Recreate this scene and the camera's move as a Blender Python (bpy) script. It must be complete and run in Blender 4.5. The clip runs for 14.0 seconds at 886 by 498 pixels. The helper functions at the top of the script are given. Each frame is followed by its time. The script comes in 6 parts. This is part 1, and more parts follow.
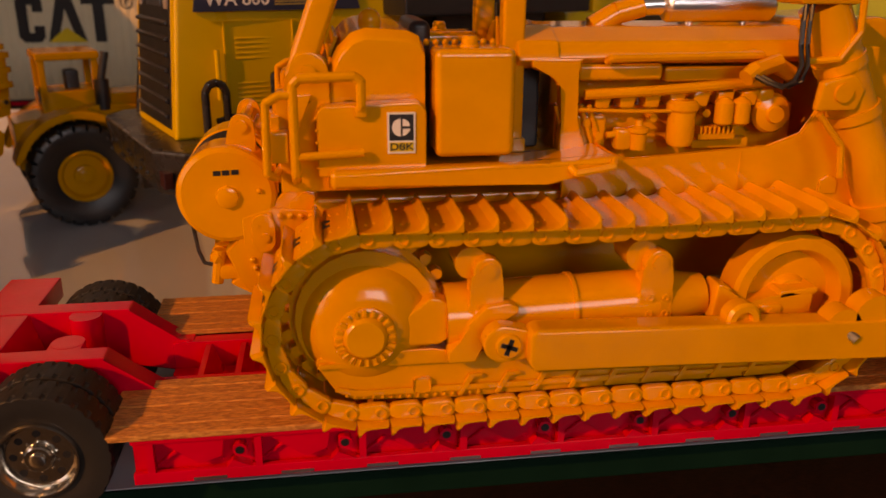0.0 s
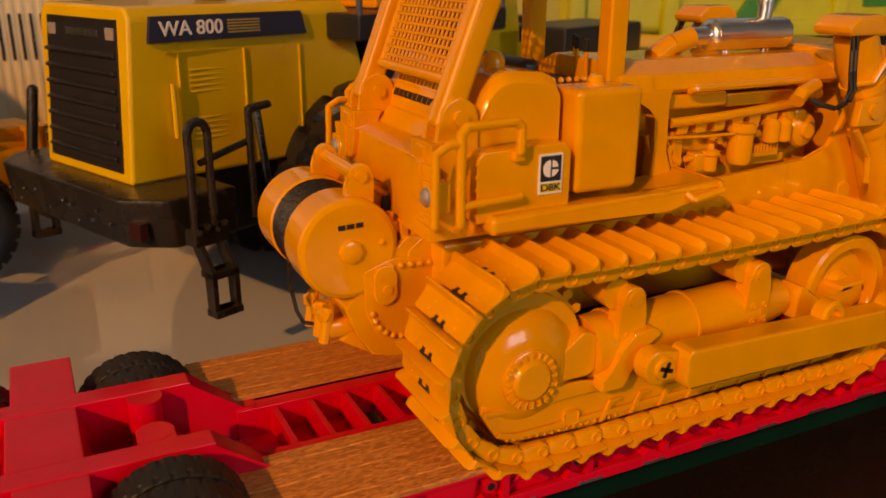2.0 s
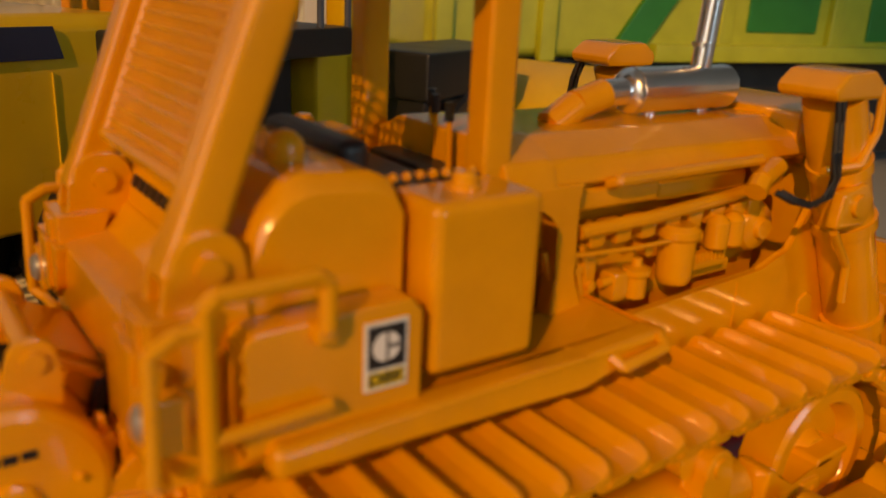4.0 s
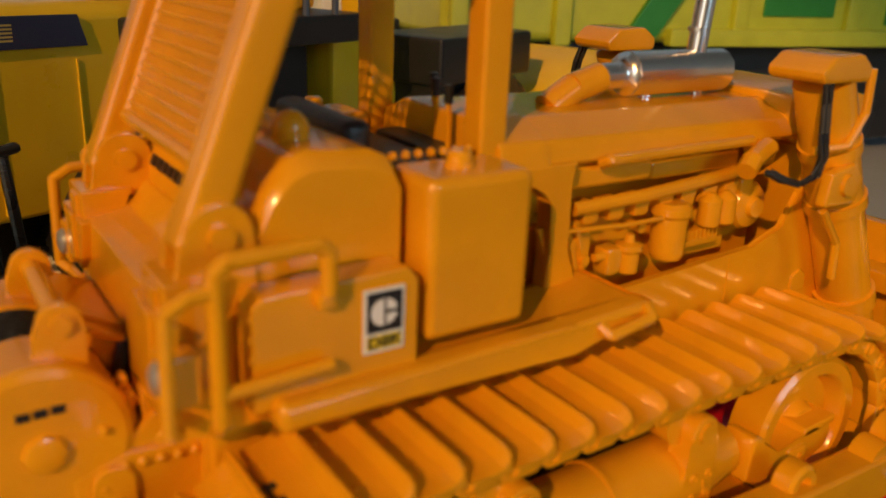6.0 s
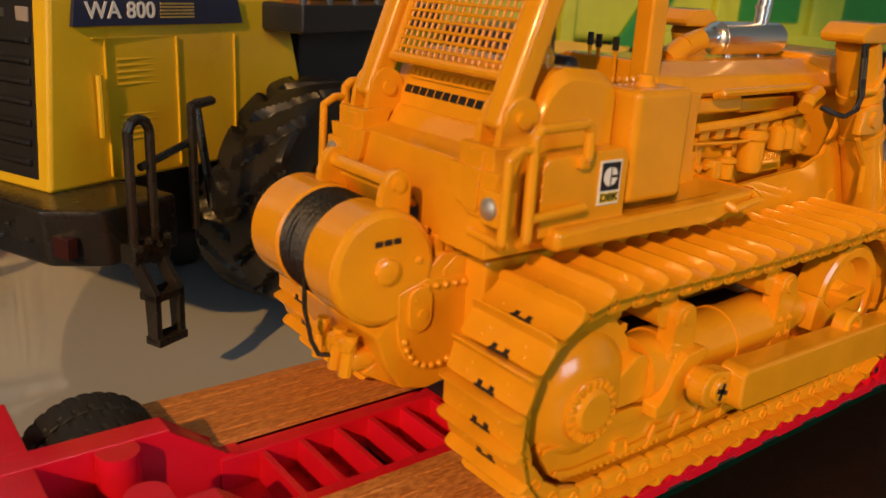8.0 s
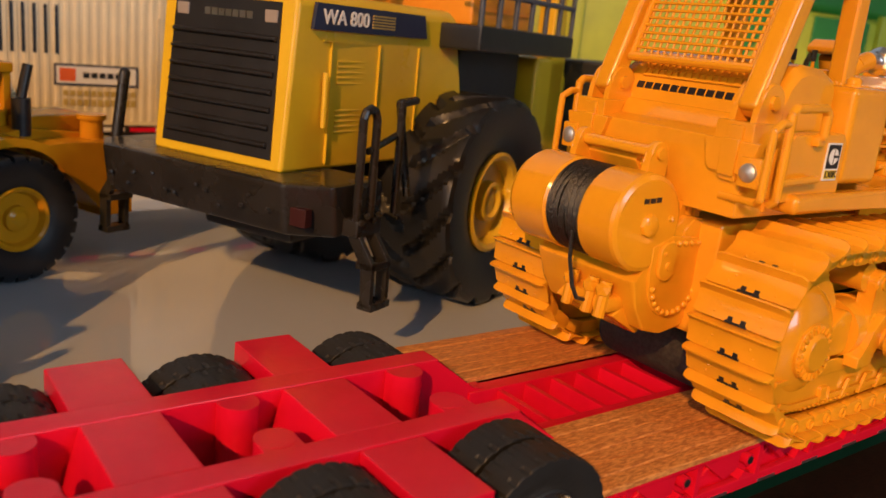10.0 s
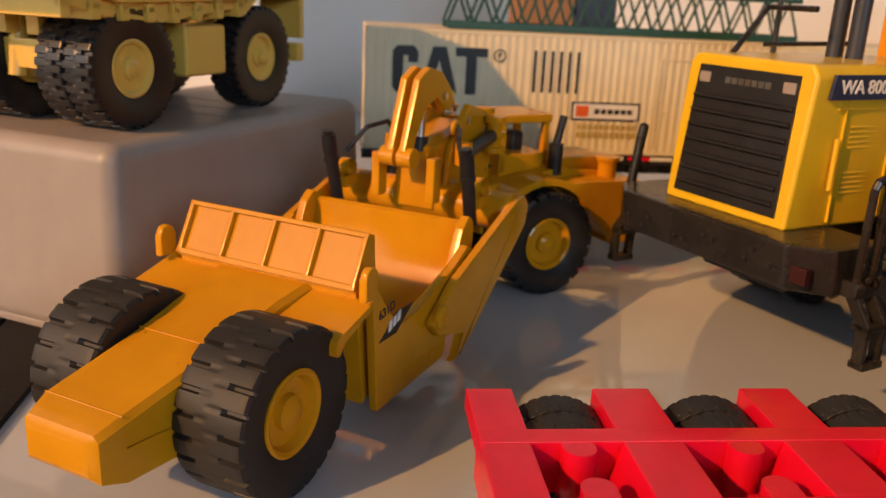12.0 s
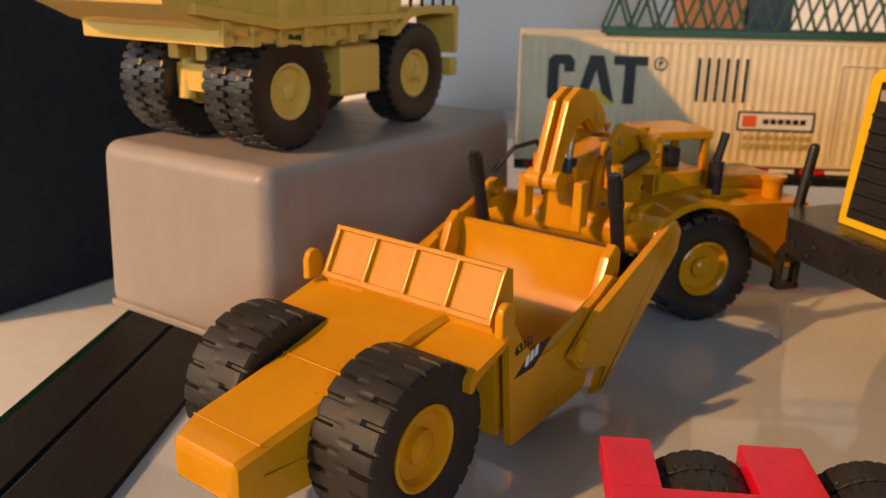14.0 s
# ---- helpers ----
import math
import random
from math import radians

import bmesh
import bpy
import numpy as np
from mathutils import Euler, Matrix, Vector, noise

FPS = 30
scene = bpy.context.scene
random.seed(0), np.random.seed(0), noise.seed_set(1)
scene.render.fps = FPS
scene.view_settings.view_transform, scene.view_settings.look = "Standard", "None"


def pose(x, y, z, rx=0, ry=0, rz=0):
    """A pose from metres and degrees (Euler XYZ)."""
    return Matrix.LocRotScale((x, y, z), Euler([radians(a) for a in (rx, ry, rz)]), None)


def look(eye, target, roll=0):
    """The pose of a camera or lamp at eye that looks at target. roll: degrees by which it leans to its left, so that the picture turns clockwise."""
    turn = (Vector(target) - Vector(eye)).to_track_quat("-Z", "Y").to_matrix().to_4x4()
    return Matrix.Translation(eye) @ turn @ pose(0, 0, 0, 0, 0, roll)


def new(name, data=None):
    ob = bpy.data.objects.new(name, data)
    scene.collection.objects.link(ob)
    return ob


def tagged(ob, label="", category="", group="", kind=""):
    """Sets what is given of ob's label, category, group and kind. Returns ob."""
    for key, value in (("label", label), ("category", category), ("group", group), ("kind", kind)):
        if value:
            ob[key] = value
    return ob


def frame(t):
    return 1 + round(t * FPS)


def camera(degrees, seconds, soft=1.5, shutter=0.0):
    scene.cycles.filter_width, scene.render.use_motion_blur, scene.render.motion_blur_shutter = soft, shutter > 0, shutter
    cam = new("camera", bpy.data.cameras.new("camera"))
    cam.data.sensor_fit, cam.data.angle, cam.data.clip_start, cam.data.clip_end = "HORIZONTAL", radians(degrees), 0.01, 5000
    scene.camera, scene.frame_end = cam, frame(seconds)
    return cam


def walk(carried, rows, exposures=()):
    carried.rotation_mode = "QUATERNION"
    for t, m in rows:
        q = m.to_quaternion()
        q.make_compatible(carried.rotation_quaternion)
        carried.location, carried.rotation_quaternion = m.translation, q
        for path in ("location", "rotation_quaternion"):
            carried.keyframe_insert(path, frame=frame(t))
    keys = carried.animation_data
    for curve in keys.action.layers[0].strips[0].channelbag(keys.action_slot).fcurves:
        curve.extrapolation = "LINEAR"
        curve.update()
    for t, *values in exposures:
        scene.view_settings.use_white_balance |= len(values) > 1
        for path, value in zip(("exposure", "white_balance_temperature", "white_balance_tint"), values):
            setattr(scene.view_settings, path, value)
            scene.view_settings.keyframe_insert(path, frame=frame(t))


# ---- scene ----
SKY = 0.10
SUN_DIR = Vector((-0.72, -0.52, 0.49))
cam = camera(55.8, 14.0)
cam.data.dof.use_dof = True
cam.data.dof.focus_distance = 0.135
cam.data.dof.aperture_fstop = 36.0
PATH = [
    (0, (-0.01451, 0.00020, 0.07445), (0.01319, 0.18743, 0.00980), 0.29),
    (0.5, (-0.02664, 0.00074, 0.07522), (0.01601, 0.18559, 0.01189), 0.02),
    (1, (-0.03970, 0.00612, 0.07435), (0.01659, 0.18722, 0.01085), 0.12),
    (1.5, (-0.05259, 0.01138, 0.07628), (0.01805, 0.18714, 0.01210), 0.06),
    (2, (-0.06384, 0.01780, 0.07940), (0.02079, 0.18716, 0.01493), 0.47),
    (2.5, (-0.06665, 0.03283, 0.07783), (0.03403, 0.19312, 0.01326), 1.98),
    (3, (-0.06229, 0.04358, 0.07915), (0.04814, 0.19759, 0.01521), 3.24),
    (3.5, (-0.04788, 0.05594, 0.07850), (0.06526, 0.20861, 0.01611), 3.26),
    (4, (-0.03328, 0.05930, 0.08008), (0.07752, 0.21368, 0.01772), 2.81),
    (4.2, (-0.03075, 0.05928, 0.07958), (0.07813, 0.21304, 0.01249), 4.44),
    (6.3, (-0.03622, 0.05141, 0.08065), (0.06992, 0.20784, 0.01534), 2.31),
    (6.5, (-0.04504, 0.04610, 0.07987), (0.06392, 0.20097, 0.01550), 3.22),
    (7, (-0.05910, 0.04114, 0.07752), (0.05450, 0.19317, 0.01444), 3.55),
    (7.5, (-0.06926, 0.03963, 0.07622), (0.04787, 0.19000, 0.01563), 3.32),
    (7.7, (-0.07237, 0.04050, 0.07648), (0.04439, 0.19030, 0.01381), 3.24),
    (9.8, (-0.11944, 0.04606, 0.06567), (0.00518, 0.19451, 0.01633), 5.96),
    (10, (-0.11846, 0.04437, 0.06585), (-0.00070, 0.19821, 0.01621), 5.84),
    (10.5, (-0.11985, 0.04273, 0.06505), (-0.02991, 0.21331, 0.01200), 5.42),
    (11, (-0.11986, 0.03745, 0.07448), (-0.05766, 0.21925, 0.01899), 4.56),
    (11.5, (-0.12777, 0.03055, 0.08218), (-0.09021, 0.21848, 0.02500), 3.85),
    (12, (-0.13778, 0.02884, 0.08181), (-0.11652, 0.21883, 0.02305), 2.85),
    (12.5, (-0.14202, 0.02562, 0.08239), (-0.12913, 0.21570, 0.02154), 1.92),
    (13, (-0.14127, 0.02386, 0.08659), (-0.13638, 0.21391, 0.02449), 1.46),
    (13.5, (-0.14042, 0.02856, 0.08546), (-0.14782, 0.21853, 0.02336), 1.14),
    (14, (-0.13413, 0.03366, 0.08853), (-0.15090, 0.22303, 0.02641), 1.07),
]
EXPOSURES = [(0.0, -0.58, 9600, 39), (1.0, -0.54, 9200, 35), (2.5, -0.44, 7500, 14), (4.0, -0.70, 6900, 6), (7.5, -0.36, 6100, 0), (10.0, -0.05, 6100, 12), (11.5, 0.14, 6200, 13), (12.5, 0.16, 6600, 12), (14.0, 0.22, 6400, 8)]
walk(cam, [(t, look(eye, target, roll)) for t, eye, target, roll in PATH], EXPOSURES)

# ---- light: low sun and sky through the room's west window, plus an added south fill ----
world = bpy.data.worlds.new("sky_world")
scene.world = world
world.use_nodes = True
wn = world.node_tree.nodes
sky = wn.new("ShaderNodeTexSky")
sky.sky_type = "NISHITA"
sky.sun_disc = False
sky.sun_elevation = math.asin(SUN_DIR.normalized().z)
sky.sun_rotation = math.atan2(SUN_DIR.x, SUN_DIR.y)
world.node_tree.links.new(sky.outputs[0], wn["Background"].inputs[0])
wn["Background"].inputs[1].default_value = SKY
sun = new("sun", bpy.data.lights.new("sun", "SUN"))
sun.data.energy, sun.data.angle, sun.data.color = 3.3, radians(1.0), (1.0, 0.47, 0.12)
sun.matrix_world = look(SUN_DIR * 3, (0, 0, 0))
win = new("sky_fill_light", bpy.data.lights.new("sky_fill_light", "AREA"))
win.data.shape, win.data.size, win.data.size_y = "RECTANGLE", 0.9, 0.8
win.data.energy, win.data.color = 2.8, (0.70, 0.87, 1.0)
win.matrix_world = look((-1.47, -0.40, 0.62), (0.0, -0.1, 0.1))

# added fill lamp behind the camera, brightening sides the sun misses
south_fill = new("sky_fill_light", bpy.data.lights.new("south_fill_light", "AREA"))
south_fill.data.shape, south_fill.data.size, south_fill.data.size_y = "RECTANGLE", 0.75, 0.6
south_fill.data.energy, south_fill.data.color = 11.0, (0.70, 0.87, 1.0)
south_fill.matrix_world = look((0.45, -1.84, 0.62), (0.0, 0.1, 0.1))

# ---- helpers for building in centimetres ----
CM = 0.01
BASE = {}


def thing(name, loc, rot=0.0, label="", category="", group="", absolute=False):
    ob = new(name)
    ob.empty_display_size = 0.01
    ob.matrix_basis = pose(loc[0] * CM, loc[1] * CM, loc[2] * CM, 0, 0, rot)
    BASE[ob.name] = Vector(loc) if absolute else Vector((0, 0, 0))
    return tagged(ob, label, category, group)


def shade(me, angle=38):
    for p in me.polygons:
        p.use_smooth = True
    me.set_sharp_from_angle(angle=radians(angle))


def part(name, bm, material, parent, label="", kind="", angle=30):
    off = BASE.get(parent.name, Vector((0, 0, 0)))
    for v in bm.verts:
        v.co = (v.co - off) * CM
    bmesh.ops.recalc_face_normals(bm, faces=bm.faces)
    me = bpy.data.meshes.new(name)
    bm.to_mesh(me)
    bm.free()
    me.materials.append(material)
    shade(me, angle)
    ob = new(name, me)
    if len(me.polygons) < 900:
        wm = ob.modifiers.new("flat_faces", "WEIGHTED_NORMAL")
        wm.keep_sharp = True
    ob.parent = parent
    BASE[ob.name] = off
    return tagged(ob, label, kind=kind)


def setting(name, bm, material, label, category):
    for v in bm.verts:
        v.co = v.co * CM
    bmesh.ops.recalc_face_normals(bm, faces=bm.faces)
    me = bpy.data.meshes.new(name)
    bm.to_mesh(me)
    bm.free()
    me.materials.append(material)
    shade(me)
    return tagged(new(name, me), label, category, kind="structure")


def B():
    return bmesh.new()


def box(bm, x0, x1, y0, y1, z0, z1, b=0.0, seg=2, m=None):
    vs = bmesh.ops.create_cube(bm, size=1.0)["verts"]
    for v in vs:
        v.co = Vector(((x0 + x1) / 2 + v.co.x * (x1 - x0), (y0 + y1) / 2 + v.co.y * (y1 - y0), (z0 + z1) / 2 + v.co.z * (z1 - z0)))
    if m is not None:
        for v in vs:
            v.co = m @ v.co
    if b:
        es = list({e for v in vs for e in v.link_edges})
        bmesh.ops.bevel(bm, geom=es, offset=b, segments=seg, profile=0.5, affect="EDGES")
    return bm


def prism(bm, pts, axis, a, b, bev=0.0, m=None):
    def at(p, w):
        if axis == "y":
            q = Vector((p[0], w, p[1]))
        elif axis == "x":
            q = Vector((w, p[0], p[1]))
        else:
            q = Vector((p[0], p[1], w))
        return m @ q if m is not None else q
    lo = [bm.verts.new(at(p, a)) for p in pts]
    hi = [bm.verts.new(at(p, b)) for p in pts]
    fs = [bm.faces.new(lo), bm.faces.new(hi[::-1])]
    n = len(pts)
    for i in range(n):
        fs.append(bm.faces.new((lo[i], hi[i], hi[(i + 1) % n], lo[(i + 1) % n])))
    if bev:
        es = list({e for f in fs for e in f.edges})
        bmesh.ops.bevel(bm, geom=es, offset=bev, segments=2, profile=0.5, affect="EDGES")
    return bm


def rod(bm, p, q, r, r2=None, seg=14, caps=True):
    p, q = Vector(p), Vector(q)
    d = q - p
    turn = d.to_track_quat("Z", "Y").to_matrix().to_4x4()
    m = Matrix.Translation((p + q) / 2) @ turn
    bmesh.ops.create_cone(bm, cap_ends=caps, segments=seg, radius1=r, radius2=r if r2 is None else r2, depth=d.length, matrix=m)
    return bm


def ball(bm, c, r, sub=2, squash=(1, 1, 1)):
    vs = bmesh.ops.create_icosphere(bm, subdivisions=sub, radius=r)["verts"]
    for v in vs:
        v.co = Vector(c) + Vector((v.co.x * squash[0], v.co.y * squash[1], v.co.z * squash[2]))
    return bm


def tube(bm, pts, r, seg=8):
    for i in range(len(pts) - 1):
        rod(bm, pts[i], pts[i + 1], r, seg=seg)
    for p in pts[1:-1]:
        ball(bm, p, r * 1.01, 1)
    return bm


def sweep(bm, pts, r, seg=8):
    """One round tube along points."""
    pts = [Vector(p) for p in pts]
    rings = []
    for i, p in enumerate(pts):
        d = (pts[min(i + 1, len(pts) - 1)] - pts[max(i - 1, 0)]).normalized()
        q = d.to_track_quat("Z", "Y")
        rings.append([bm.verts.new(p + q @ Vector((r * math.cos(2 * math.pi * k / seg), r * math.sin(2 * math.pi * k / seg), 0))) for k in range(seg)])
    for a, b in zip(rings, rings[1:]):
        o = min(range(seg), key=lambda n: (a[0].co - b[n].co).length)
        for k in range(seg):
            bm.faces.new((a[k], a[(k + 1) % seg], b[(k + 1 + o) % seg], b[(k + o) % seg]))
    bm.faces.new(rings[0])
    bm.faces.new(rings[-1][::-1])
    return bm


def lathe(bm, prof, c, axis="y", seg=32, sign=1, caps=True):
    rings = []
    for a, r in prof:
        ring = []
        for k in range(seg):
            t = 2 * math.pi * k / seg
            u, w = r * math.cos(t), r * math.sin(t)
            d = (u, sign * a, w) if axis == "y" else ((sign * a, u, w) if axis == "x" else (u, w, sign * a))
            ring.append(bm.verts.new(Vector(c) + Vector(d)))
        rings.append(ring)
    for i in range(len(rings) - 1):
        for k in range(seg):
            bm.faces.new((rings[i][k], rings[i][(k + 1) % seg], rings[i + 1][(k + 1) % seg], rings[i + 1][k]))
    if not caps:
        return bm
    if prof[0][1] > 1e-4:
        bm.faces.new(rings[0])
    if prof[-1][1] > 1e-4:
        bm.faces.new(rings[-1][::-1])
    return bm


def arc(cx, cz, r, a0, a1, n):
    return [(cx + r * math.cos(radians(a0 + (a1 - a0) * i / n)), cz + r * math.sin(radians(a0 + (a1 - a0) * i / n))) for i in range(n + 1)]


def lettering(name, body, size, m, material, parent, depth=0.012, stretch=1.0):
    """Lettering of the given cap height, centred, in the xy plane of m (centimetres)."""
    cu = bpy.data.curves.new(name, "FONT")
    cu.body, cu.size, cu.extrude, cu.align_x, cu.align_y, cu.offset = body, size, depth, "CENTER", "CENTER", size * 0.012
    tmp = new("tmp_text", cu)
    me = bpy.data.meshes.new_from_object(tmp)
    bpy.data.objects.remove(tmp)
    bm = bmesh.new()
    bm.from_mesh(me)
    for v in bm.verts:
        v.co = m @ Vector((v.co.x * stretch, v.co.y, v.co.z))
    return part(name, bm, material, parent)


# ---- materials ----
def mat(name, base, rough=0.4, metal=0.0, var=0.06, scale=120.0, bump=0.0, bscale=900.0, coat=0.0, dust=0.0, dust_col=(0.45, 0.36, 0.24), spec=0.5):
    m = bpy.data.materials.new(name)
    m.use_nodes = True
    n, l = m.node_tree.nodes, m.node_tree.links
    p = n["Principled BSDF"]
    tc = n.new("ShaderNodeTexCoord")
    big = n.new("ShaderNodeTexNoise")
    big.inputs["Scale"].default_value, big.inputs["Detail"].default_value = scale, 6
    l.new(tc.outputs["Object"], big.inputs["Vector"])
    ramp = n.new("ShaderNodeMapRange")
    ramp.inputs["From Min"].default_value, ramp.inputs["From Max"].default_value = 0.3, 0.7
    ramp.inputs["To Min"].default_value, ramp.inputs["To Max"].default_value = 1 - var, 1 + var
    l.new(big.outputs["Fac"], ramp.inputs["Value"])
    hsv = n.new("ShaderNodeHueSaturation")
    hsv.inputs["Color"].default_value = (*base, 1)
    l.new(ramp.outputs[0], hsv.inputs["Value"])
    col = hsv.outputs[0]
    if dust:
        geo = n.new("ShaderNodeNewGeometry")
        sep = n.new("ShaderNodeSeparateXYZ")
        l.new(geo.outputs["Normal"], sep.inputs[0])
        fine = n.new("ShaderNodeTexNoise")
        fine.inputs["Scale"].default_value, fine.inputs["Detail"].default_value = 700, 8
        l.new(tc.outputs["Object"], fine.inputs["Vector"])
        up = n.new("ShaderNodeMapRange")
        up.inputs["From Min"].default_value, up.inputs["From Max"].default_value = 0.5, 1.0
        up.inputs["To Max"].default_value = dust
        l.new(sep.outputs[2], up.inputs["Value"])
        mul = n.new("ShaderNodeMath")
        mul.operation = "MULTIPLY"
        l.new(up.outputs[0], mul.inputs[0])
        l.new(fine.outputs["Fac"], mul.inputs[1])
        mix = n.new("ShaderNodeMix")
        mix.data_type = "RGBA"
        l.new(mul.outputs[0], mix.inputs["Factor"])
        l.new(col, mix.inputs["A"])
        mix.inputs["B"].default_value = (*dust_col, 1)
        col = mix.outputs["Result"]
    l.new(col, p.inputs["Base Color"])
    rr = n.new("ShaderNodeMapRange")
    rr.inputs["To Min"].default_value, rr.inputs["To Max"].default_value = max(0.02, rough * 0.75), min(1.0, rough * 1.25)
    l.new(big.outputs["Fac"], rr.inputs["Value"])
    l.new(rr.outputs[0], p.inputs["Roughness"])
    p.inputs["Metallic"].default_value = metal
    p.inputs["Specular IOR Level"].default_value = spec
    p.inputs["Coat Weight"].default_value = coat
    p.inputs["Coat Roughness"].default_value = 0.05
    if bump:
        bn = n.new("ShaderNodeTexNoise")
        bn.inputs["Scale"].default_value, bn.inputs["Detail"].default_value = bscale, 5
        l.new(tc.outputs["Object"], bn.inputs["Vector"])
        bp = n.new("ShaderNodeBump")
        bp.inputs["Strength"].default_value, bp.inputs["Distance"].default_value = bump, 0.0002
        l.new(bn.outputs["Fac"], bp.inputs["Height"])
        l.new(bp.outputs[0], p.inputs["Normal"])
    return m


def wood_mat(name, dark, light, along="x"):
    m = mat(name, light, 0.5, var=0.05, bump=0.15)
    n, l = m.node_tree.nodes, m.node_tree.links
    tc = n.new("ShaderNodeTexCoord")
    mp = n.new("ShaderNodeMapping")
    mp.inputs["Scale"].default_value = (700, 2600, 2600)
    l.new(tc.outputs["Object"], mp.inputs["Vector"])
    g = n.new("ShaderNodeTexNoise")
    g.inputs["Scale"].default_value, g.inputs["Detail"].default_value, g.inputs["Distortion"].default_value = 1.0, 6, 0.6
    l.new(mp.outputs[0], g.inputs["Vector"])
    r = n.new("ShaderNodeValToRGB")
    r.color_ramp.elements[0].position, r.color_ramp.elements[1].position = 0.40, 0.60
    r.color_ramp.elements[0].color, r.color_ramp.elements[1].color = (*dark, 1), (*light, 1)
    l.new(g.outputs["Fac"], r.inputs["Fac"])
    l.new(r.outputs[0], n["Principled BSDF"].inputs["Base Color"])
    return m


PAINT = mat("dozer_yellow_paint", (0.80, 0.355, 0.007), 0.17, var=0.07, bump=0.18, bscale=260, coat=0.4, dust=0.02, spec=0.42)
PAINT2 = mat("scraper_yellow_paint", (0.58, 0.262, 0.006), 0.15, var=0.06, bump=0.06, bscale=350, coat=0.0, dust=0.02, spec=0.22)
PAINT3 = mat("truck_yellow_paint", (0.72, 0.48, 0.09), 0.36, var=0.05, bump=0.08, coat=0.3, dust=0.2)
LOADER = mat("loader_yellow_paint", (0.72, 0.47, 0.012), 0.30, var=0.05, bump=0.08, coat=0.3, dust=0.1)
LIME = mat("lime_paint", (0.46, 0.50, 0.03), 0.4, var=0.08, coat=0.2)
GREEN = mat("green_paint", (0.03, 0.22, 0.03), 0.4, var=0.08)
RED = mat("red_plastic", (0.68, 0.005, 0.030), 0.24, var=0.08, bump=0.2, bscale=900, coat=0.10, dust=0.05, dust_col=(0.55, 0.22, 0.18), spec=0.35)
RUBBER = mat("black_rubber", (0.014, 0.013, 0.012), 0.55, var=0.2, bump=0.25, dust=0.05, dust_col=(0.10, 0.08, 0.06))
TREAD = mat("tyre_rubber_glossy", (0.012, 0.012, 0.014), 0.36, var=0.2, bump=0.2, dust=0.06, dust_col=(0.12, 0.10, 0.08))
BLACK = mat("black_plastic", (0.014, 0.014, 0.016), 0.40, var=0.15, bump=0.2, dust=0.06, dust_col=(0.16, 0.13, 0.10))
CHARCOAL = mat("charcoal_plastic", (0.020, 0.018, 0.017), 0.27, var=0.3, bump=0.4, dust=0.08, dust_col=(0.20, 0.16, 0.12))
ROPE = mat("black_thread", (0.016, 0.015, 0.014), 0.32, var=0.95, scale=2600, bump=1.0, bscale=2200)
CHROME = mat("chrome", (0.90, 0.90, 0.92), 0.24, metal=1.0, var=0.05)
STEEL = mat("bright_steel", (0.6, 0.6, 0.6), 0.3, metal=1.0, var=0.1)
WOOD = wood_mat("deck_wood", (0.42, 0.15, 0.03), (0.72, 0.32, 0.08))
WOOD2 = wood_mat("far_deck_wood", (0.44, 0.16, 0.035), (0.66, 0.28, 0.065))
DARKWOOD = wood_mat("dark_shelf_wood", (0.004, 0.0025, 0.002), (0.012, 0.006, 0.004))
DARKWOOD.node_tree.nodes["Principled BSDF"].inputs["Specular IOR Level"].default_value = 0.3
CREAM = mat("cream_plastic", (0.74, 0.66, 0.46), 0.45, var=0.05, bump=0.1, dust=0.2)
GREYBOX = mat("grey_plastic_box", (0.30, 0.262, 0.240), 0.42, var=0.05, bump=0.25, bscale=700)
NAVY = mat("navy_fabric", (0.004, 0.007, 0.016), 0.8, var=0.15, bump=0.3)
WHITE = mat("white_print", (0.8, 0.8, 0.78), 0.5, var=0.03)
INK = mat("black_print", (0.012, 0.011, 0.012), 0.45, var=0.05)
YELLOWPRINT = mat("yellow_print", (0.80, 0.58, 0.02), 0.45, var=0.05)
GOLDPRINT = mat("gold_print", (0.50, 0.38, 0.10), 0.45, var=0.05)
NAVYPRINT = mat("navy_print", (0.02, 0.028, 0.07), 0.4, var=0.05)
ORANGEPRINT = mat("orange_print", (0.75, 0.13, 0.02), 0.45, var=0.05)
BOOM = mat("dark_green_plastic", (0.01, 0.06, 0.045), 0.45, var=0.1)
# unseen walls and ceiling: darker than WALL to hold back bounced light
DIMWALL = mat("dimmed_wall_paint", (0.46, 0.43, 0.39), 0.85, var=0.04, scale=6, bump=0.1)
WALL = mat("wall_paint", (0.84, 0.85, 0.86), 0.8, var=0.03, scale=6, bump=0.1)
GLASSTOP = mat("grey_glass_top", (0.48, 0.52, 0.58), 0.05, var=0.04, scale=20, spec=1.0)
GLASSEDGE = mat("green_glass_edge", (0.003, 0.020, 0.013), 0.35, var=0.2, scale=60, spec=0.03)
STRIP = mat("black_board", (0.008, 0.007, 0.007), 0.6, var=0.25, bump=0.4, dust=0.03, dust_col=(0.10, 0.08, 0.06), spec=0.2)
# loader cab paint with the sun's orange put into its colour
SUNLITCAB = mat("sunlit_cab_paint", (0.80, 0.31, 0.010), 0.34, var=0.05, bump=0.08, coat=0.3, dust=0.1)
FOAM = mat("dark_speckled_foam", (0.030, 0.026, 0.022), 0.75, var=0.6, scale=1500, bump=0.8, bscale=1200)
BROWNBOX = mat("brown_card", (0.30, 0.15, 0.07), 0.7, var=0.1)
RIM = mat("bright_plated_rim", (0.72, 0.68, 0.62), 0.14, metal=1.0, var=0.1)
LENS = mat("lamp_lens", (0.55, 0.54, 0.52), 0.35, metal=0.7, var=0.05)
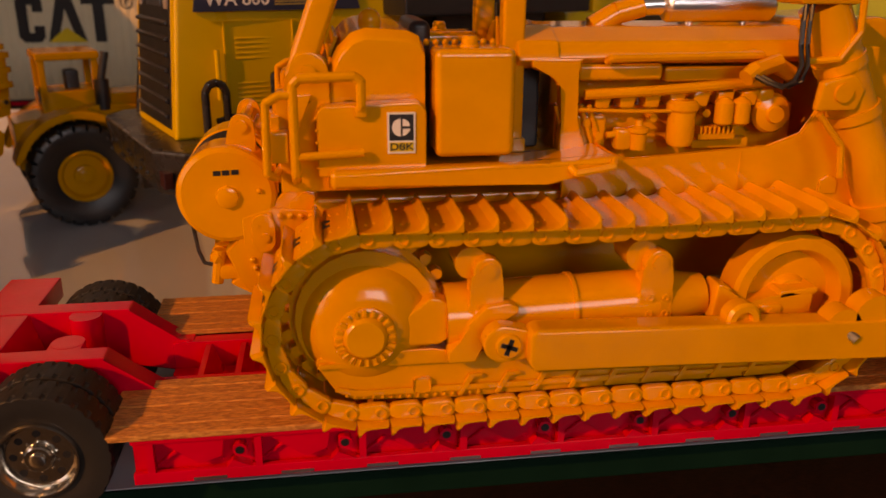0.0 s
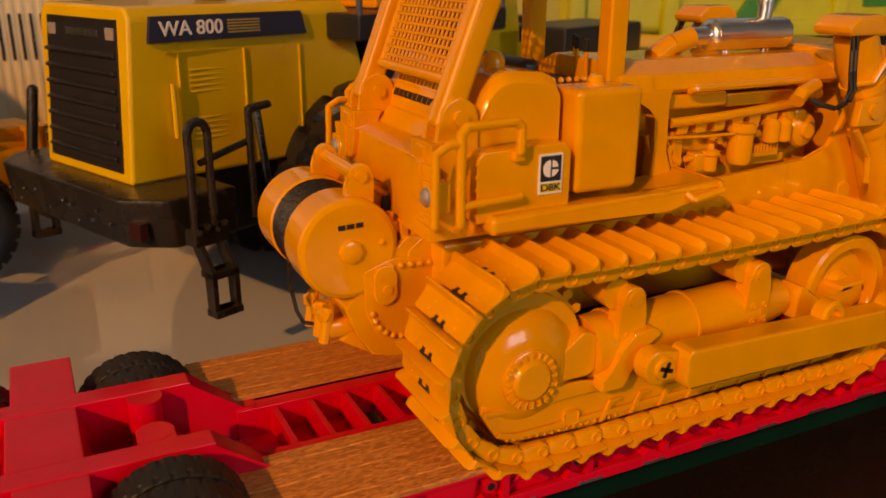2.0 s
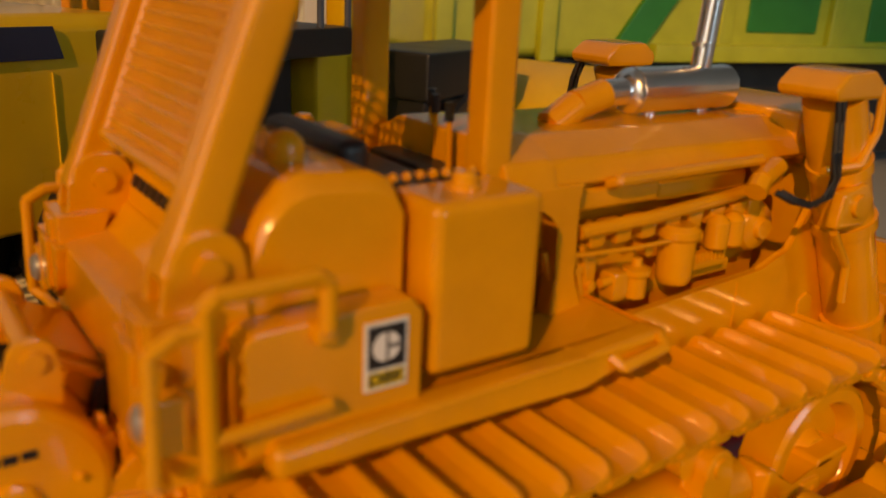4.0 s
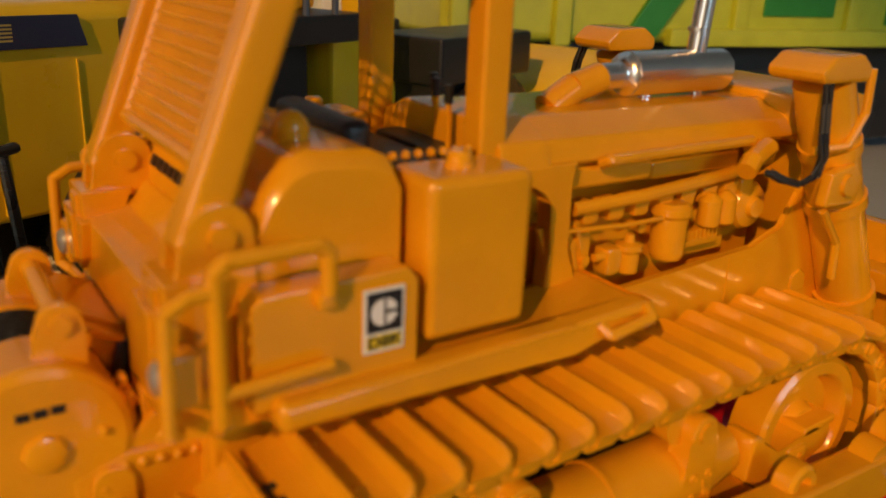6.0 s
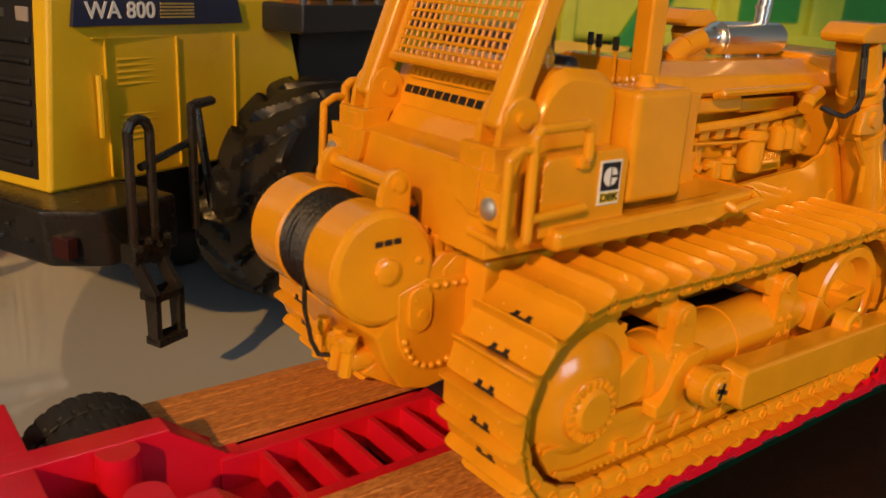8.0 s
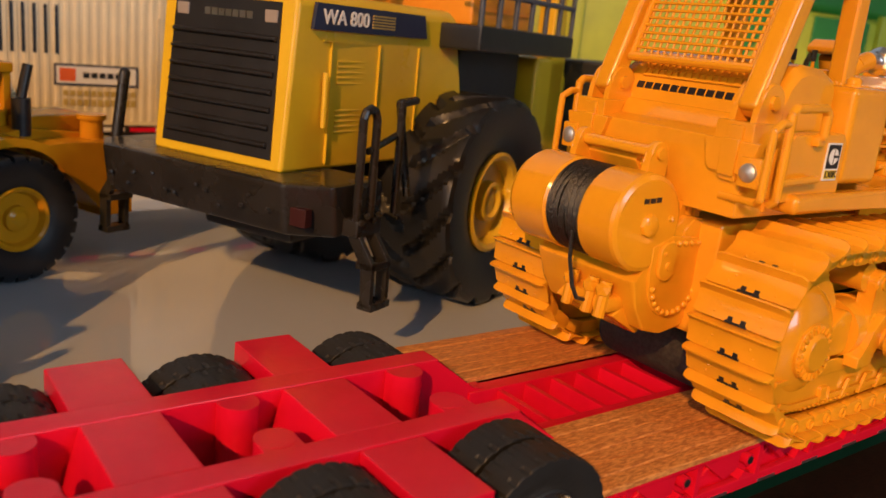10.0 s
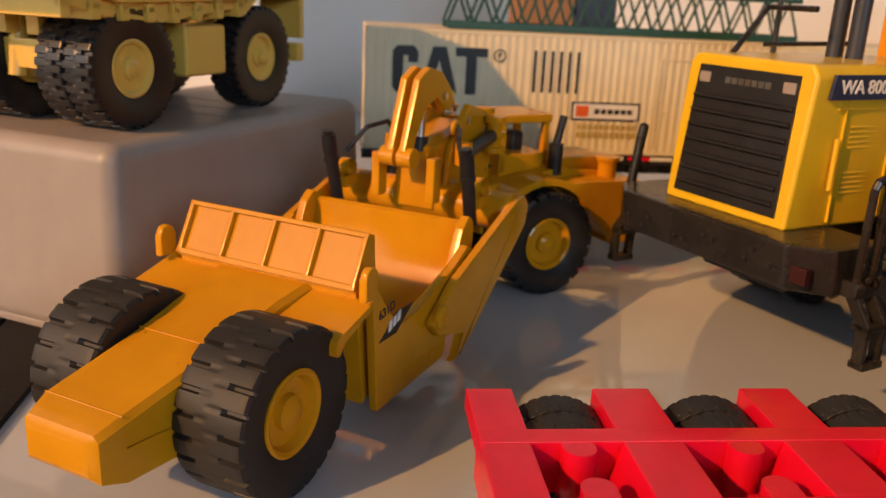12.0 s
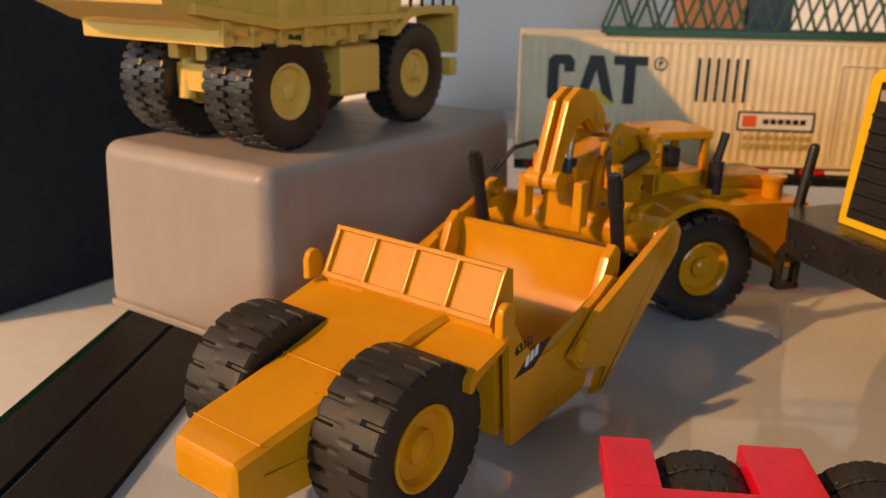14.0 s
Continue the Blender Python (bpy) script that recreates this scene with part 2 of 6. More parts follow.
WINGLASS = mat("dark_cab_glass", (0.02, 0.022, 0.025), 0.06, var=0.05)

# ---- room and shelf ----
setting("floor", box(B(), -150, 170, -190, 70, -92, -88), mat("room_floor_wood", (0.25, 0.15, 0.08), 0.5, var=0.1, scale=8), "brown wooden room floor below the shelf", "floor")
setting("ceiling", box(B(), -150, 170, -190, 70, 150, 154), DIMWALL, "plain ceiling of the room, darkened to limit bounced light", "ceiling")
setting("wall_north", box(B(), -150, 170, 62, 66, -88, 150), WALL, "pale painted wall behind the models", "wall")
bm = B()
box(bm, -150, -20, -190, -186, -88, 150)
box(bm, 110, 170, -190, -186, -88, 150)
box(bm, -20, 110, -190, -186, -88, 12)
box(bm, -20, 110, -190, -186, 112, 150)
setting("wall_south", bm, DIMWALL, "darkened wall behind the camera with an opening added for fill light", "wall")
setting("wall_east", box(B(), 166, 170, -186, 62, -88, 150), DIMWALL, "plain wall of the room, darkened to limit bounced light", "wall")
bm = B()
box(bm, -154, -150, -190, -125, -88, 150)
box(bm, -154, -150, 45, 66, -88, 150)
box(bm, -154, -150, -125, 45, -88, -8)
box(bm, -154, -150, -125, 45, 134, 150)
setting("wall_west", bm, WALL, "pale painted wall with a wide window opening", "wall")
wf = thing("window_1", (-152, -40, -8), 0, "white frame of an unseen window in the wall opening", "window", absolute=True)
wf["kind"] = "structure"
for nm, a in (("window_frame", (-152.5, -151, -125, 45, -8, -5)), ("window_frame", (-152.5, -151, -125, 45, 131, 134)), ("window_frame", (-152.5, -151, -125, -121, -5, 131)), ("window_frame", (-152.5, -151, 41, 45, -5, 131))):
    part(nm, box(B(), *a, b=0.4), WHITE, wf)

# unseen window added round the south fill lamp
wf = thing("added_window", (45, -188, 12), 0, "white frame of an unseen window in the wall opening", "window", absolute=True)
wf["kind"] = "structure"
for a in ((-20, 110, -189, -187, 12, 15), (-20, 110, -189, -187, 109, 112), (-20, -16, -189, -187, 15, 109), (106, 110, -189, -187, 15, 109), (43, 47, -189, -187, 15, 109)):
    part("window_frame", box(B(), *a, b=0.4), WHITE, wf)

SX0, SY0 = -23.85, 11.2
gl = thing("glass_shelf", (-23.85, 11.2, -0.45), 0, "grey glass shelf with polished green edges", "shelf", absolute=True)
gl["kind"] = "structure"
part("glass_top", box(B(), SX0 + 0.05, 110, SY0 + 0.05, 61.5, -0.45, 0.0, 0.02), GLASSTOP, gl)
part("glass_edge", box(B(), SX0, 110, SY0, SY0 + 0.046, -0.45, -0.012, 0.012), GLASSEDGE, gl, "green polished front edge")
part("glass_edge", box(B(), SX0, SX0 + 0.36, SY0 + 0.05, 61.5, -0.45, 0.006, 0.012), GLASSEDGE, gl, "green polished side edge")
setting("dark_cabinet", box(B(), -23.2, 110, -3.0, 61.0, -60, -0.46, 0.05), DARKWOOD, "dark brown wooden cabinet below the glass shelf", "cabinet")
setting("white_sill", box(B(), -52, -24.0, 4, 61.0, -8, -6.0, 0.3), WHITE, "white painted sill beside the shelf", "sill")
setting("navy_panel", box(B(), -0.5, 0.5, -2.0, 24.0, -6.0, 60, 0.2, m=Matrix.Translation((-36.4, 36.5, 0)) @ Matrix.Rotation(radians(-27), 4, "Z")), NAVY, "dark navy panel standing beyond the shelf edge", "panel")
for k, (xa, xb) in enumerate(((-23.46, -22.16), (-22.02, -20.25))):
    b = thing("black_board", (xa, 12, 0), 0, "thin black board lying on the glass shelf", "board", "black boards", absolute=True)
    part("board", box(B(), xa, xb, 11.4, 45, 0.0, 0.16, 0.03), STRIP, b)

# ---- wheels ----
def tyre_bm(R, r, w, lugs, fill, lug_h, style="bar", side=0.12, inner=0.45):
    """A tyre round the y axis, centred; fill: the share of the tread that its lugs cover."""
    bm = B()
    h = w / 2
    n = lugs * 14
    slant = 0.0 if style == "bar" else 1.1
    # stations: y, radius of the groove, radius of the lug
    lo = [(0.55, r, r), (0.80, r + 0.02 * R, r + 0.02 * R), (0.985, r + (R - r) * 0.45, r + (R - r) * 0.45), (1.0, R - side * 1.7, R - side * 1.7), (1.0, R - lug_h * 1.35, R - lug_h * 0.75)]
    st = [(-y, a, b) for y, a, b in lo]
    for i in range(23):
        y = -0.95 + 1.9 * i / 22
        drop = 0.18 * lug_h if abs(y) > 0.9 else 0.0
        st.append((y, R - lug_h, R - drop))
    st += lo[::-1]
    rings = []
    for y, rg, rl in st:
        ring = []
        for k in range(n):
            ph = (k / 14 + slant * abs(y) ** 1.3 + (0.5 if y > 0 else 0.0)) % 1.0
            d = min(ph, 1 - ph) * 2
            f = min(1.0, max(0.0, (fill - d) / 0.10 + 0.5))
            rad = rg + (rl - rg) * (f if style != "bar" or abs(y) > inner else 0.85 + 0.15 * f)
            t = 2 * math.pi * k / n
            ring.append(bm.verts.new((rad * math.cos(t), y * h, rad * math.sin(t))))
        rings.append(ring)
    for a, b in zip(rings, rings[1:]):
        for k in range(n):
            bm.faces.new((a[k], a[(k + 1) % n], b[(k + 1) % n], b[k]))
    return bm


def wheel(parent, c, R, r, w, lugs, lug_w, lug_h, tyre_mat, rim_mat, out=-1, style="bar", hub=0.3, bolts=0, rim_label="", inner=0.45):
    """A wheel on the y axis at c; out: the side its face looks to."""
    bm = tyre_bm(R, r, w, lugs, lug_w, lug_h, style, inner=inner)
    bmesh.ops.translate(bm, vec=Vector(c), verts=bm.verts)
    wh = part("wheel", lathe(B(), [(-w * 0.3, r * 0.9), (w * 0.3, r * 0.9)], c, "y", 24), rim_mat, parent)
    part("tyre", bm, tyre_mat, wh)
    e = w / 2
    b = lathe(B(), [(e * 0.40, 0.9 * r), (e * 0.62, 1.03 * r), (e * 0.86, 1.06 * r), (e * 0.90, 0.99 * r), (e * 0.84, 0.90 * r), (e * 0.55, 0.80 * r), (e * 0.52, 0.45 * r),
                    (e * 0.78, 0.42 * r), (e * 0.80, 0.34 * r), (e * (0.80 + hub), 0.28 * r), (e * (0.84 + hub), 0.20 * r), (e * (0.85 + hub), 0.001)], c, "y", 32, sign=out)
    for k in range(bolts):
        a = 2 * math.pi * k / bolts
        p = Vector(c) + Vector((0.62 * r * math.cos(a), out * e * 0.53, 0.62 * r * math.sin(a)))
        rod(b, p, p + Vector((0, out * 0.05 * r, 0)), 0.05 * r, seg=6)
    part("rim", b, rim_mat, wh, rim_label)
    return wh


# ---- bulldozer ----
YC = 12.55
dz = thing("bulldozer", (2.0, YC, 1.4), 0, "orange-yellow die-cast model bulldozer with rear winch, on the red trailer", "model bulldozer", absolute=True)
PZ0, PX0, PX1, PR = 2.97, -0.95, 4.95, 1.36     # track: wheel height, sprocket and idler, radius of the shoe plates


def track_pose(s):
    L = PX1 - PX0
    per = 2 * L + 2 * math.pi * PR
    s = s % per
    if s < L:
        sag = -0.05 * math.sin(math.pi * s / L)
        return PX0 + s, PZ0 + PR + sag, 0.0
    s -= L
    if s < math.pi * PR:
        a = s / PR
        return PX1 + PR * math.sin(a), PZ0 + PR * math.cos(a), a
    s -= math.pi * PR
    if s < L:
        return PX1 - s, PZ0 - PR, math.pi
    s -= L
    a = math.pi + s / PR
    return PX0 + PR * math.sin(a), PZ0 + PR * math.cos(a), a


NSH = 46
PER = 2 * (PX1 - PX0) + 2 * math.pi * PR
PITCH = PER / NSH
SHOE = [(-0.222, -0.03), (-0.222, 0.0), (-0.10, 0.0), (0.03, 0.012), (0.105, 0.045), (0.145, 0.105), (0.168, 0.158), (0.195, 0.158), (0.205, 0.08), (0.205, -0.03)]
shoe_bm = B()
shoe_rings = []
for yy, kx, kz in ((-0.69, 0.90, 0.55), (-0.65, 0.97, 0.85), (-0.57, 1.0, 1.0), (0.57, 1.0, 1.0), (0.65, 0.97, 0.85), (0.69, 0.90, 0.55)):
    shoe_rings.append([shoe_bm.verts.new((x * kx, yy, z * kz)) for x, z in SHOE])
for ra, rb_ in zip(shoe_rings, shoe_rings[1:]):
    for i in range(len(SHOE)):
        shoe_bm.faces.new((ra[i], ra[(i + 1) % len(SHOE)], rb_[(i + 1) % len(SHOE)], rb_[i]))
shoe_bm.faces.new(shoe_rings[0])
shoe_bm.faces.new(shoe_rings[-1][::-1])
for bx, by in ((-0.13, -0.36), (-0.13, 0.36), (-0.02, -0.30), (-0.02, 0.30)):
    bmesh.ops.create_icosphere(shoe_bm, subdivisions=1, radius=0.022, matrix=Matrix.Translation((bx, by, 0.0)))
hole_bm = B()
for yy in (-0.1, 0.1):
    box(hole_bm, -0.228, -0.135, yy - 0.040, yy + 0.036, -0.01, 0.007)
box(hole_bm, -0.229, -0.195, -0.17, 0.17, -0.01, 0.006)
link_bm = prism(B(), arc(-0.13, -0.14, 0.12, 90, 270, 6) + arc(0.12, -0.15, 0.10, -90, 90, 6), "y", -0.06, 0.06, 0.012)
pin_bm = lathe(B(), [(-0.055, 0.085), (-0.085, 0.080), (-0.085, 0.058), (0.03, 0.050), (0.03, 0.001)], (-0.12, 0, -0.14), "y", 12)


def share(name, bm, material, angle=38):
    for v in bm.verts:
        v.co = v.co * CM
    bmesh.ops.recalc_face_normals(bm, faces=bm.faces)
    me = bpy.data.meshes.new(name)
    bm.to_mesh(me)
    bm.free()
    me.materials.append(material)
    shade(me, angle)
    return me


shoe_me, hole_me, link_me, pin_me = share("shoe", shoe_bm, PAINT, 24), share("shoe_slots", hole_bm, BLACK), share("link", link_bm, PAINT), share("pin", pin_bm, PAINT)


def put(name, me, parent, m):
    ob = new(name, me)
    ob.parent = parent
    off = BASE.get(parent.name, Vector((0, 0, 0)))
    ob.matrix_basis = Matrix.Translation(-off * CM) @ m
    return ob


for ty, side in ((10.43, -1), (14.68, 1)):
    trk = part("track", lathe(B(), [(-0.15, 0.95), (0.15, 0.95)], (PX0, ty, PZ0), "y", 24), PAINT, dz, "track of raised-bar shoes")
    for i in range(NSH):
        x, z, a = track_pose((i + 0.3) * PITCH)
        m = Matrix.Translation((x * CM, ty * CM, z * CM)) @ Matrix.Rotation(a, 4, "Y")
        put("track_shoe", shoe_me, trk, m)
        if 0.05 < a < 3.1 or a > 3.3:
            put("shoe_slot", hole_me, trk, m)
        for yo in (-0.47, 0.47):
            put("track_link", link_me, trk, m @ Matrix.Translation((0, yo * CM, 0)))
        if side < 0:
            put("track_pin", pin_me, trk, m @ Matrix.Translation((0, -0.47 * CM, 0)))
    # sprocket with teeth
    bm = lathe(B(), [(-0.1, 1.03), (0.1, 1.03)], (PX0, ty - side * 0.12, PZ0), "y", 44)
    for k in range(26):
        a = 2 * math.pi * k / 26
        c = Vector((PX0 + 1.08 * math.cos(a), ty - side * 0.12, PZ0 + 1.1 * math.sin(a)))
        rod(bm, c - Vector((0, 0.08, 0)), c + Vector((0, 0.08, 0)), 0.085, seg=6)
    part("sprocket", bm, PAINT, dz)
    # idler
    o = side
    bm = lathe(B(), [(-0.16, 0.001), (-0.16, 0.24), (-0.04, 0.30), (-0.03, 0.62), (-0.20, 0.68), (-0.24, 0.72), (-0.24, 0.86), (-0.20, 0.92), (0.20, 0.92), (0.24, 0.86), (0.24, 0.72), (0.20, 0.68), (0.03, 0.62), (0.04, 0.30), (0.16, 0.24), (0.16, 0.001)], (PX1 + 0.08, ty + side * 0.08, PZ0 + 0.04), "y", 40)
    part("idler_wheel", bm, PAINT, dz)
    y1 = ty + side * 0.30     # outer face of the track frame
    # final drive dome
    bm = lathe(B(), [(-0.25, 0.90), (0.0, 0.90), (0.08, 0.88), (0.16, 0.83), (0.24, 0.75), (0.31, 0.64), (0.36, 0.52), (0.39, 0.40), (0.39, 0.001)], (PX0 - 0.02, ty + side * 0.02, PZ0 - 0.10), "y", 40, sign=side)
    fd = part("final_drive", bm, PAINT, dz)
    hc = Vector((-0.99, ty + side * 0.41, 2.83))
    bm = lathe(B(), [(-0.06, 0.42), (0.03, 0.41), (0.05, 0.37), (0.05, 0.30), (0.10, 0.27), (0.12, 0.24), (0.12, 0.001)], hc, "y", 32, sign=side)
    hb = part("hub", bm, PAINT, fd, "hub ringed with small bolts")
    bm = B()
    for k in range(20):
        a = 2 * math.pi * k / 20
        p = hc + Vector((0.345 * math.cos(a), side * 0.03, 0.345 * math.sin(a)))
        box(bm, -0.028, 0.028, -0.05, 0.05, -0.05, 0.05, 0.01, 1, m=Matrix.Translation(p) @ Matrix.Rotation(-a + math.pi / 2, 4, "Y"))
    part("bolt_ring", bm, PAINT, fd, kind="stuff")
    ya, yb = sorted((ty - side * 0.30, y1))
    # lower frame with roller guard
    prof = [(-1.62, 2.50), (-1.66, 2.40), (-1.40, 1.98), (-1.15, 1.84), (0.0, 1.80), (5.0, 1.80), (5.3, 2.0), (5.3, 2.34), (0.9, 2.46), (0.2, 2.44), (-0.2, 2.52)]
    frm = part("track_frame", prism(B(), prof, "y", ya, yb + (0.04 if side > 0 else 0), 0.035), PAINT, dz)
    yo = y1 + side * 0.02
    bm = B()
    prism(bm, [(-1.60, 2.44), (-1.1, 2.44), (-0.65, 2.58), (-0.10, 2.58), (0.3, 2.50), (0.3, 2.36), (-1.64, 2.36)], "y", min(yo, yo + side * 0.05), max(yo, yo + side * 0.05), 0.015)
    prism(bm, [(-1.42, 2.02), (-1.1, 1.92), (5.1, 1.92), (5.1, 2.0), (-1.1, 2.0), (-1.36, 2.08)], "y", min(yo, yo + side * 0.035), max(yo, yo + side * 0.035), 0.01)
    part("guard_rib", bm, PAINT, frm)
    bm = B()
    for k in range(9):
        x = 0.25 + k * 0.52
        prism(bm, [(x, 1.86), (x + 0.06, 1.86), (x + 0.22, 2.12), (x + 0.34, 2.12), (x + 0.34, 2.16), (x + 0.16, 2.16)], "y", min(yo, yo + side * 0.05), max(yo, yo + side * 0.05))
    for k in range(16):
        x = -1.25 + k * 0.12
        ball(bm, (x, yo, 1.87 + 0.10 * max(0, -0.6 - x)), 0.035, 1)
    part("roller_guard", bm, PAINT, frm)
    bm = B()
    box(bm, -0.36, -0.12, min(yo, yo + side * .03), max(yo, yo + side * .03), 1.93, 2.15, 0.05)
    part("cast_badge", bm, PAINT, frm)
    # arm from the dome and the recoil tube
    bm = B()
    prism(bm, [(-0.42, 2.62), (0.0, 2.62), (0.12, 2.70), (0.12, 3.20), (0.0, 3.28), (-0.12, 3.30), (-0.50, 3.02)], "y", ty + min(0, side * 0.36), ty + max(0, side * 0.36), 0.05)
    part("drive_arm", bm, PAINT, dz)
    yt = ty + side * 0.05
    bm = B()
    rod(bm, (0.1, yt, 2.92), (1.86, yt, 2.98), 0.44, seg=28)
    rod(bm, (1.86, yt, 2.98), (3.0, yt, 3.02), 0.42, seg=28)
    rt = part("recoil_tube", bm, PAINT, dz)
    part("collar", rod(B(), (1.80, yt, 2.98), (1.86, yt, 2.98), 0.46, seg=28), PAINT, rt)
    part("collar", rod(B(), (0.45, yt, 2.93), (0.55, yt, 2.93), 0.47, seg=28), PAINT, rt)
    part("tube_cone", rod(B(), (3.0, yt, 3.02), (3.75, yt, 3.04), 0.43, 0.30, seg=28), PAINT, rt)
    for sx in (0.62, 2.95):
        bm = B()
        ysa, ysb = sorted((ty + side * 0.20, ty + side * 0.46))
        prism(bm, [(sx - 0.26, 2.55), (sx + 0.24, 2.55), (sx + 0.24, 3.25), (sx + 0.17, 3.40)] + arc(sx + 0.0, 3.66, 0.20, -20, 200, 10) + [(sx - 0.20, 3.30), (sx - 0.27, 3.20)], "y", ysa, ysb, 0.04)
        rod(bm, (sx, (ysb if side > 0 else ysa), 3.68), (sx, (ysb if side > 0 else ysa) + side * 0.03, 3.68), 0.11, seg=16)
        rb2 = part("roller_bracket", bm, PAINT, dz)
        yf = ysb if side > 0 else ysa
        for dx in (-0.1, 0.12):
            for dzz in (2.95, 3.18):
                part("bracket_bolt", lathe(B(), [(-0.01, 0.055), (0.025, 0.05), (0.025, 0.028), (0.008, 0.024), (0.008, 0.001)], (sx + dx, yf, dzz), "y", 10, sign=side), PAINT, rb2)
        part("carrier_roller", rod(B(), (sx - 0.2, ty - 0.3, 3.74), (sx - 0.2, ty + 0.2, 3.74), 0.22, seg=20), PAINT, dz)
    # front yoke details
    bm = B()
    ysa, ysb = sorted((ty + side * 0.05, ty + side * 0.46))
    prism(bm, [(3.75, 2.80), (4.15, 2.62), (4.9, 2.70), (5.25, 2.85), (5.25, 3.12), (4.9, 3.2), (4.6, 3.06), (4.25, 2.98), (4.0, 3.28), (3.82, 3.34)], "y", ysa, ysb, 0.05)
    box(bm, 4.42, 4.78, ysa - 0.06, ysb + 0.06, 2.60, 3.02, 0.07)
    ye = ysb if side > 0 else ysa
    for dzz in (2.72, 2.9):
        rod(bm, (4.6, ye, dzz), (4.6, ye + side * 0.09, dzz), 0.06, seg=10)
    prism(bm, [(4.7, 3.05), (5.3, 3.12), (5.3, 3.22), (4.75, 3.18)], "y", ysa, ysb, 0.03)
    part("idler_yoke", bm, PAINT, dz)
    # push arm with its trunnion
    pa = ty + side * 0.92
    bm = B()
    prism(bm, [(1.12, 2.50), (1.04, 2.62), (1.04, 3.02), (1.14, 3.10), (6.6, 2.92), (7.9, 2.80), (7.9, 2.36), (6.6, 2.40)], "y", pa - 0.2, pa + 0.2, 0.06)
    arm = part("push_arm", bm, PAINT, dz)
    c0, c1 = sorted((pa + side * 0.02, pa - side * 0.26))
    bm = prism(B(), arc(0.74, 2.84, 0.26, 90, 270, 10) + [(1.08, 2.62), (1.08, 3.03)], "y", c0, c1, 0.05)
    rod(bm, (0.78, ty + side * 0.3, 2.84), (0.78, pa - side * 0.2, 2.84), 0.19, seg=18)
    part("trunnion", bm, PAINT, dz)
    h0, h1 = sorted((ty + side * 0.34, ty + side * 0.58))
    bm = prism(B(), [(0.08, 2.44), (0.46, 2.44), (0.56, 2.70), (0.72, 3.0), (1.02, 3.10), (1.02, 3.20), (0.90, 3.26), (0.58, 3.22), (0.34, 2.98), (0.26, 2.72), (0.08, 2.62)], "y", h0, h1, 0.035)
    part("trunnion_cap", bm, PAINT, dz)
    bc = Vector((0.80, pa + side * 0.02, 2.83))
    bm = lathe(B(), [(-0.02, 0.175), (0.04, 0.165), (0.05, 0.15), (0.05, 0.001)], bc, "y", 20, sign=side)
    bt = part("bolt", bm, PAINT, arm)
    bm = B()
    for turn in (20, 110):
        box(bm, -0.115, 0.115, -0.012, 0.012, -0.032, 0.032, m=Matrix.Translation(bc + Vector((0, side * 0.044, 0))) @ Matrix.Rotation(radians(turn), 4, "Y"))
    part("cross_slot", bm, BLACK, bt, "dark cross slot")
    bm = lathe(B(), [(-0.1, 0.24), (0.1, 0.24), (0.14, 0.2), (0.14, 0.12), (0.05, 0.11), (0.05, 0.001)], (3.95, pa - side * 0.05, 3.02), "y", 20, sign=side)
    box(bm, 3.8, 4.1, pa - 0.16, pa + 0.08, 2.7, 3.0, 0.04)
    part("lug_eye", bm, PAINT, arm)
    bm = B()
    rod(bm, (5.35, pa + 0.15, 2.88), (5.35, pa - 0.15, 2.88), 0.25, seg=18)
    rod(bm, (5.8, pa + 0.15, 3.0), (5.8, pa - 0.15, 3.0), 0.30, seg=18)
    part("front_pivot", bm, PAINT, arm)
    part("pin", rod(B(), (5.40, pa + side * 0.12, 2.80), (5.50, pa + side * 0.24, 2.72), 0.07, seg=10), STEEL, arm, "bright steel pin")

# hull between the tracks
bm = B()
box(bm, -1.6, -0.2, 11.35, 13.75, 2.6, 4.35, 0.08)
box(bm, -0.3, 6.9, 12.05, 13.05, 2.6, 4.3, 0.08)
box(bm, -0.3, 6.9, 11.35, 13.75, 4.1, 4.35, 0.05)
box(bm, 5.9, 6.9, 11.35, 13.75, 2.6, 4.35, 0.05)
part("hull", bm, PAINT, dz)
for yy, s in ((11.30, -1), (13.80, 1)):
    bm = B()
    prism(bm, [(1.9, 4.0), (7.1, 4.0), (7.45, 4.5), (7.2, 5.2), (6.5, 6.35), (6.0, 6.4), (5.75, 5.5), (5.5, 5.1), (5.0, 4.92), (1.9, 4.78)], "y", min(yy, yy + s * 0.09), max(yy, yy + s * 0.09), 0.03)
    g = part("side_guard", bm, PAINT, dz)
    part("seam", box(B(), 4.56, 4.585, yy + s * 0.09 - 0.01, yy + s * 0.09 + 0.01, 4.02, 4.88), PAINT, g)
    part("cast_mark", prism(B(), [(5.85, 4.2), (6.15, 4.2), (6.15, 4.42), (6.0, 4.5), (5.85, 4.42)], "y", min(yy + s * .08, yy + s * 0.12), max(yy + s * .08, yy + s * 0.12), 0.03), PAINT, g)
bm = B()
prism(bm, [(6.2, 4.0), (7.3, 4.0), (7.3, 6.6), (6.6, 6.75), (5.6, 6.7), (5.6, 6.2), (6.2, 6.0)], "y", 11.45, 13.65, 0.08)
part("radiator_guard", bm, PAINT, dz)
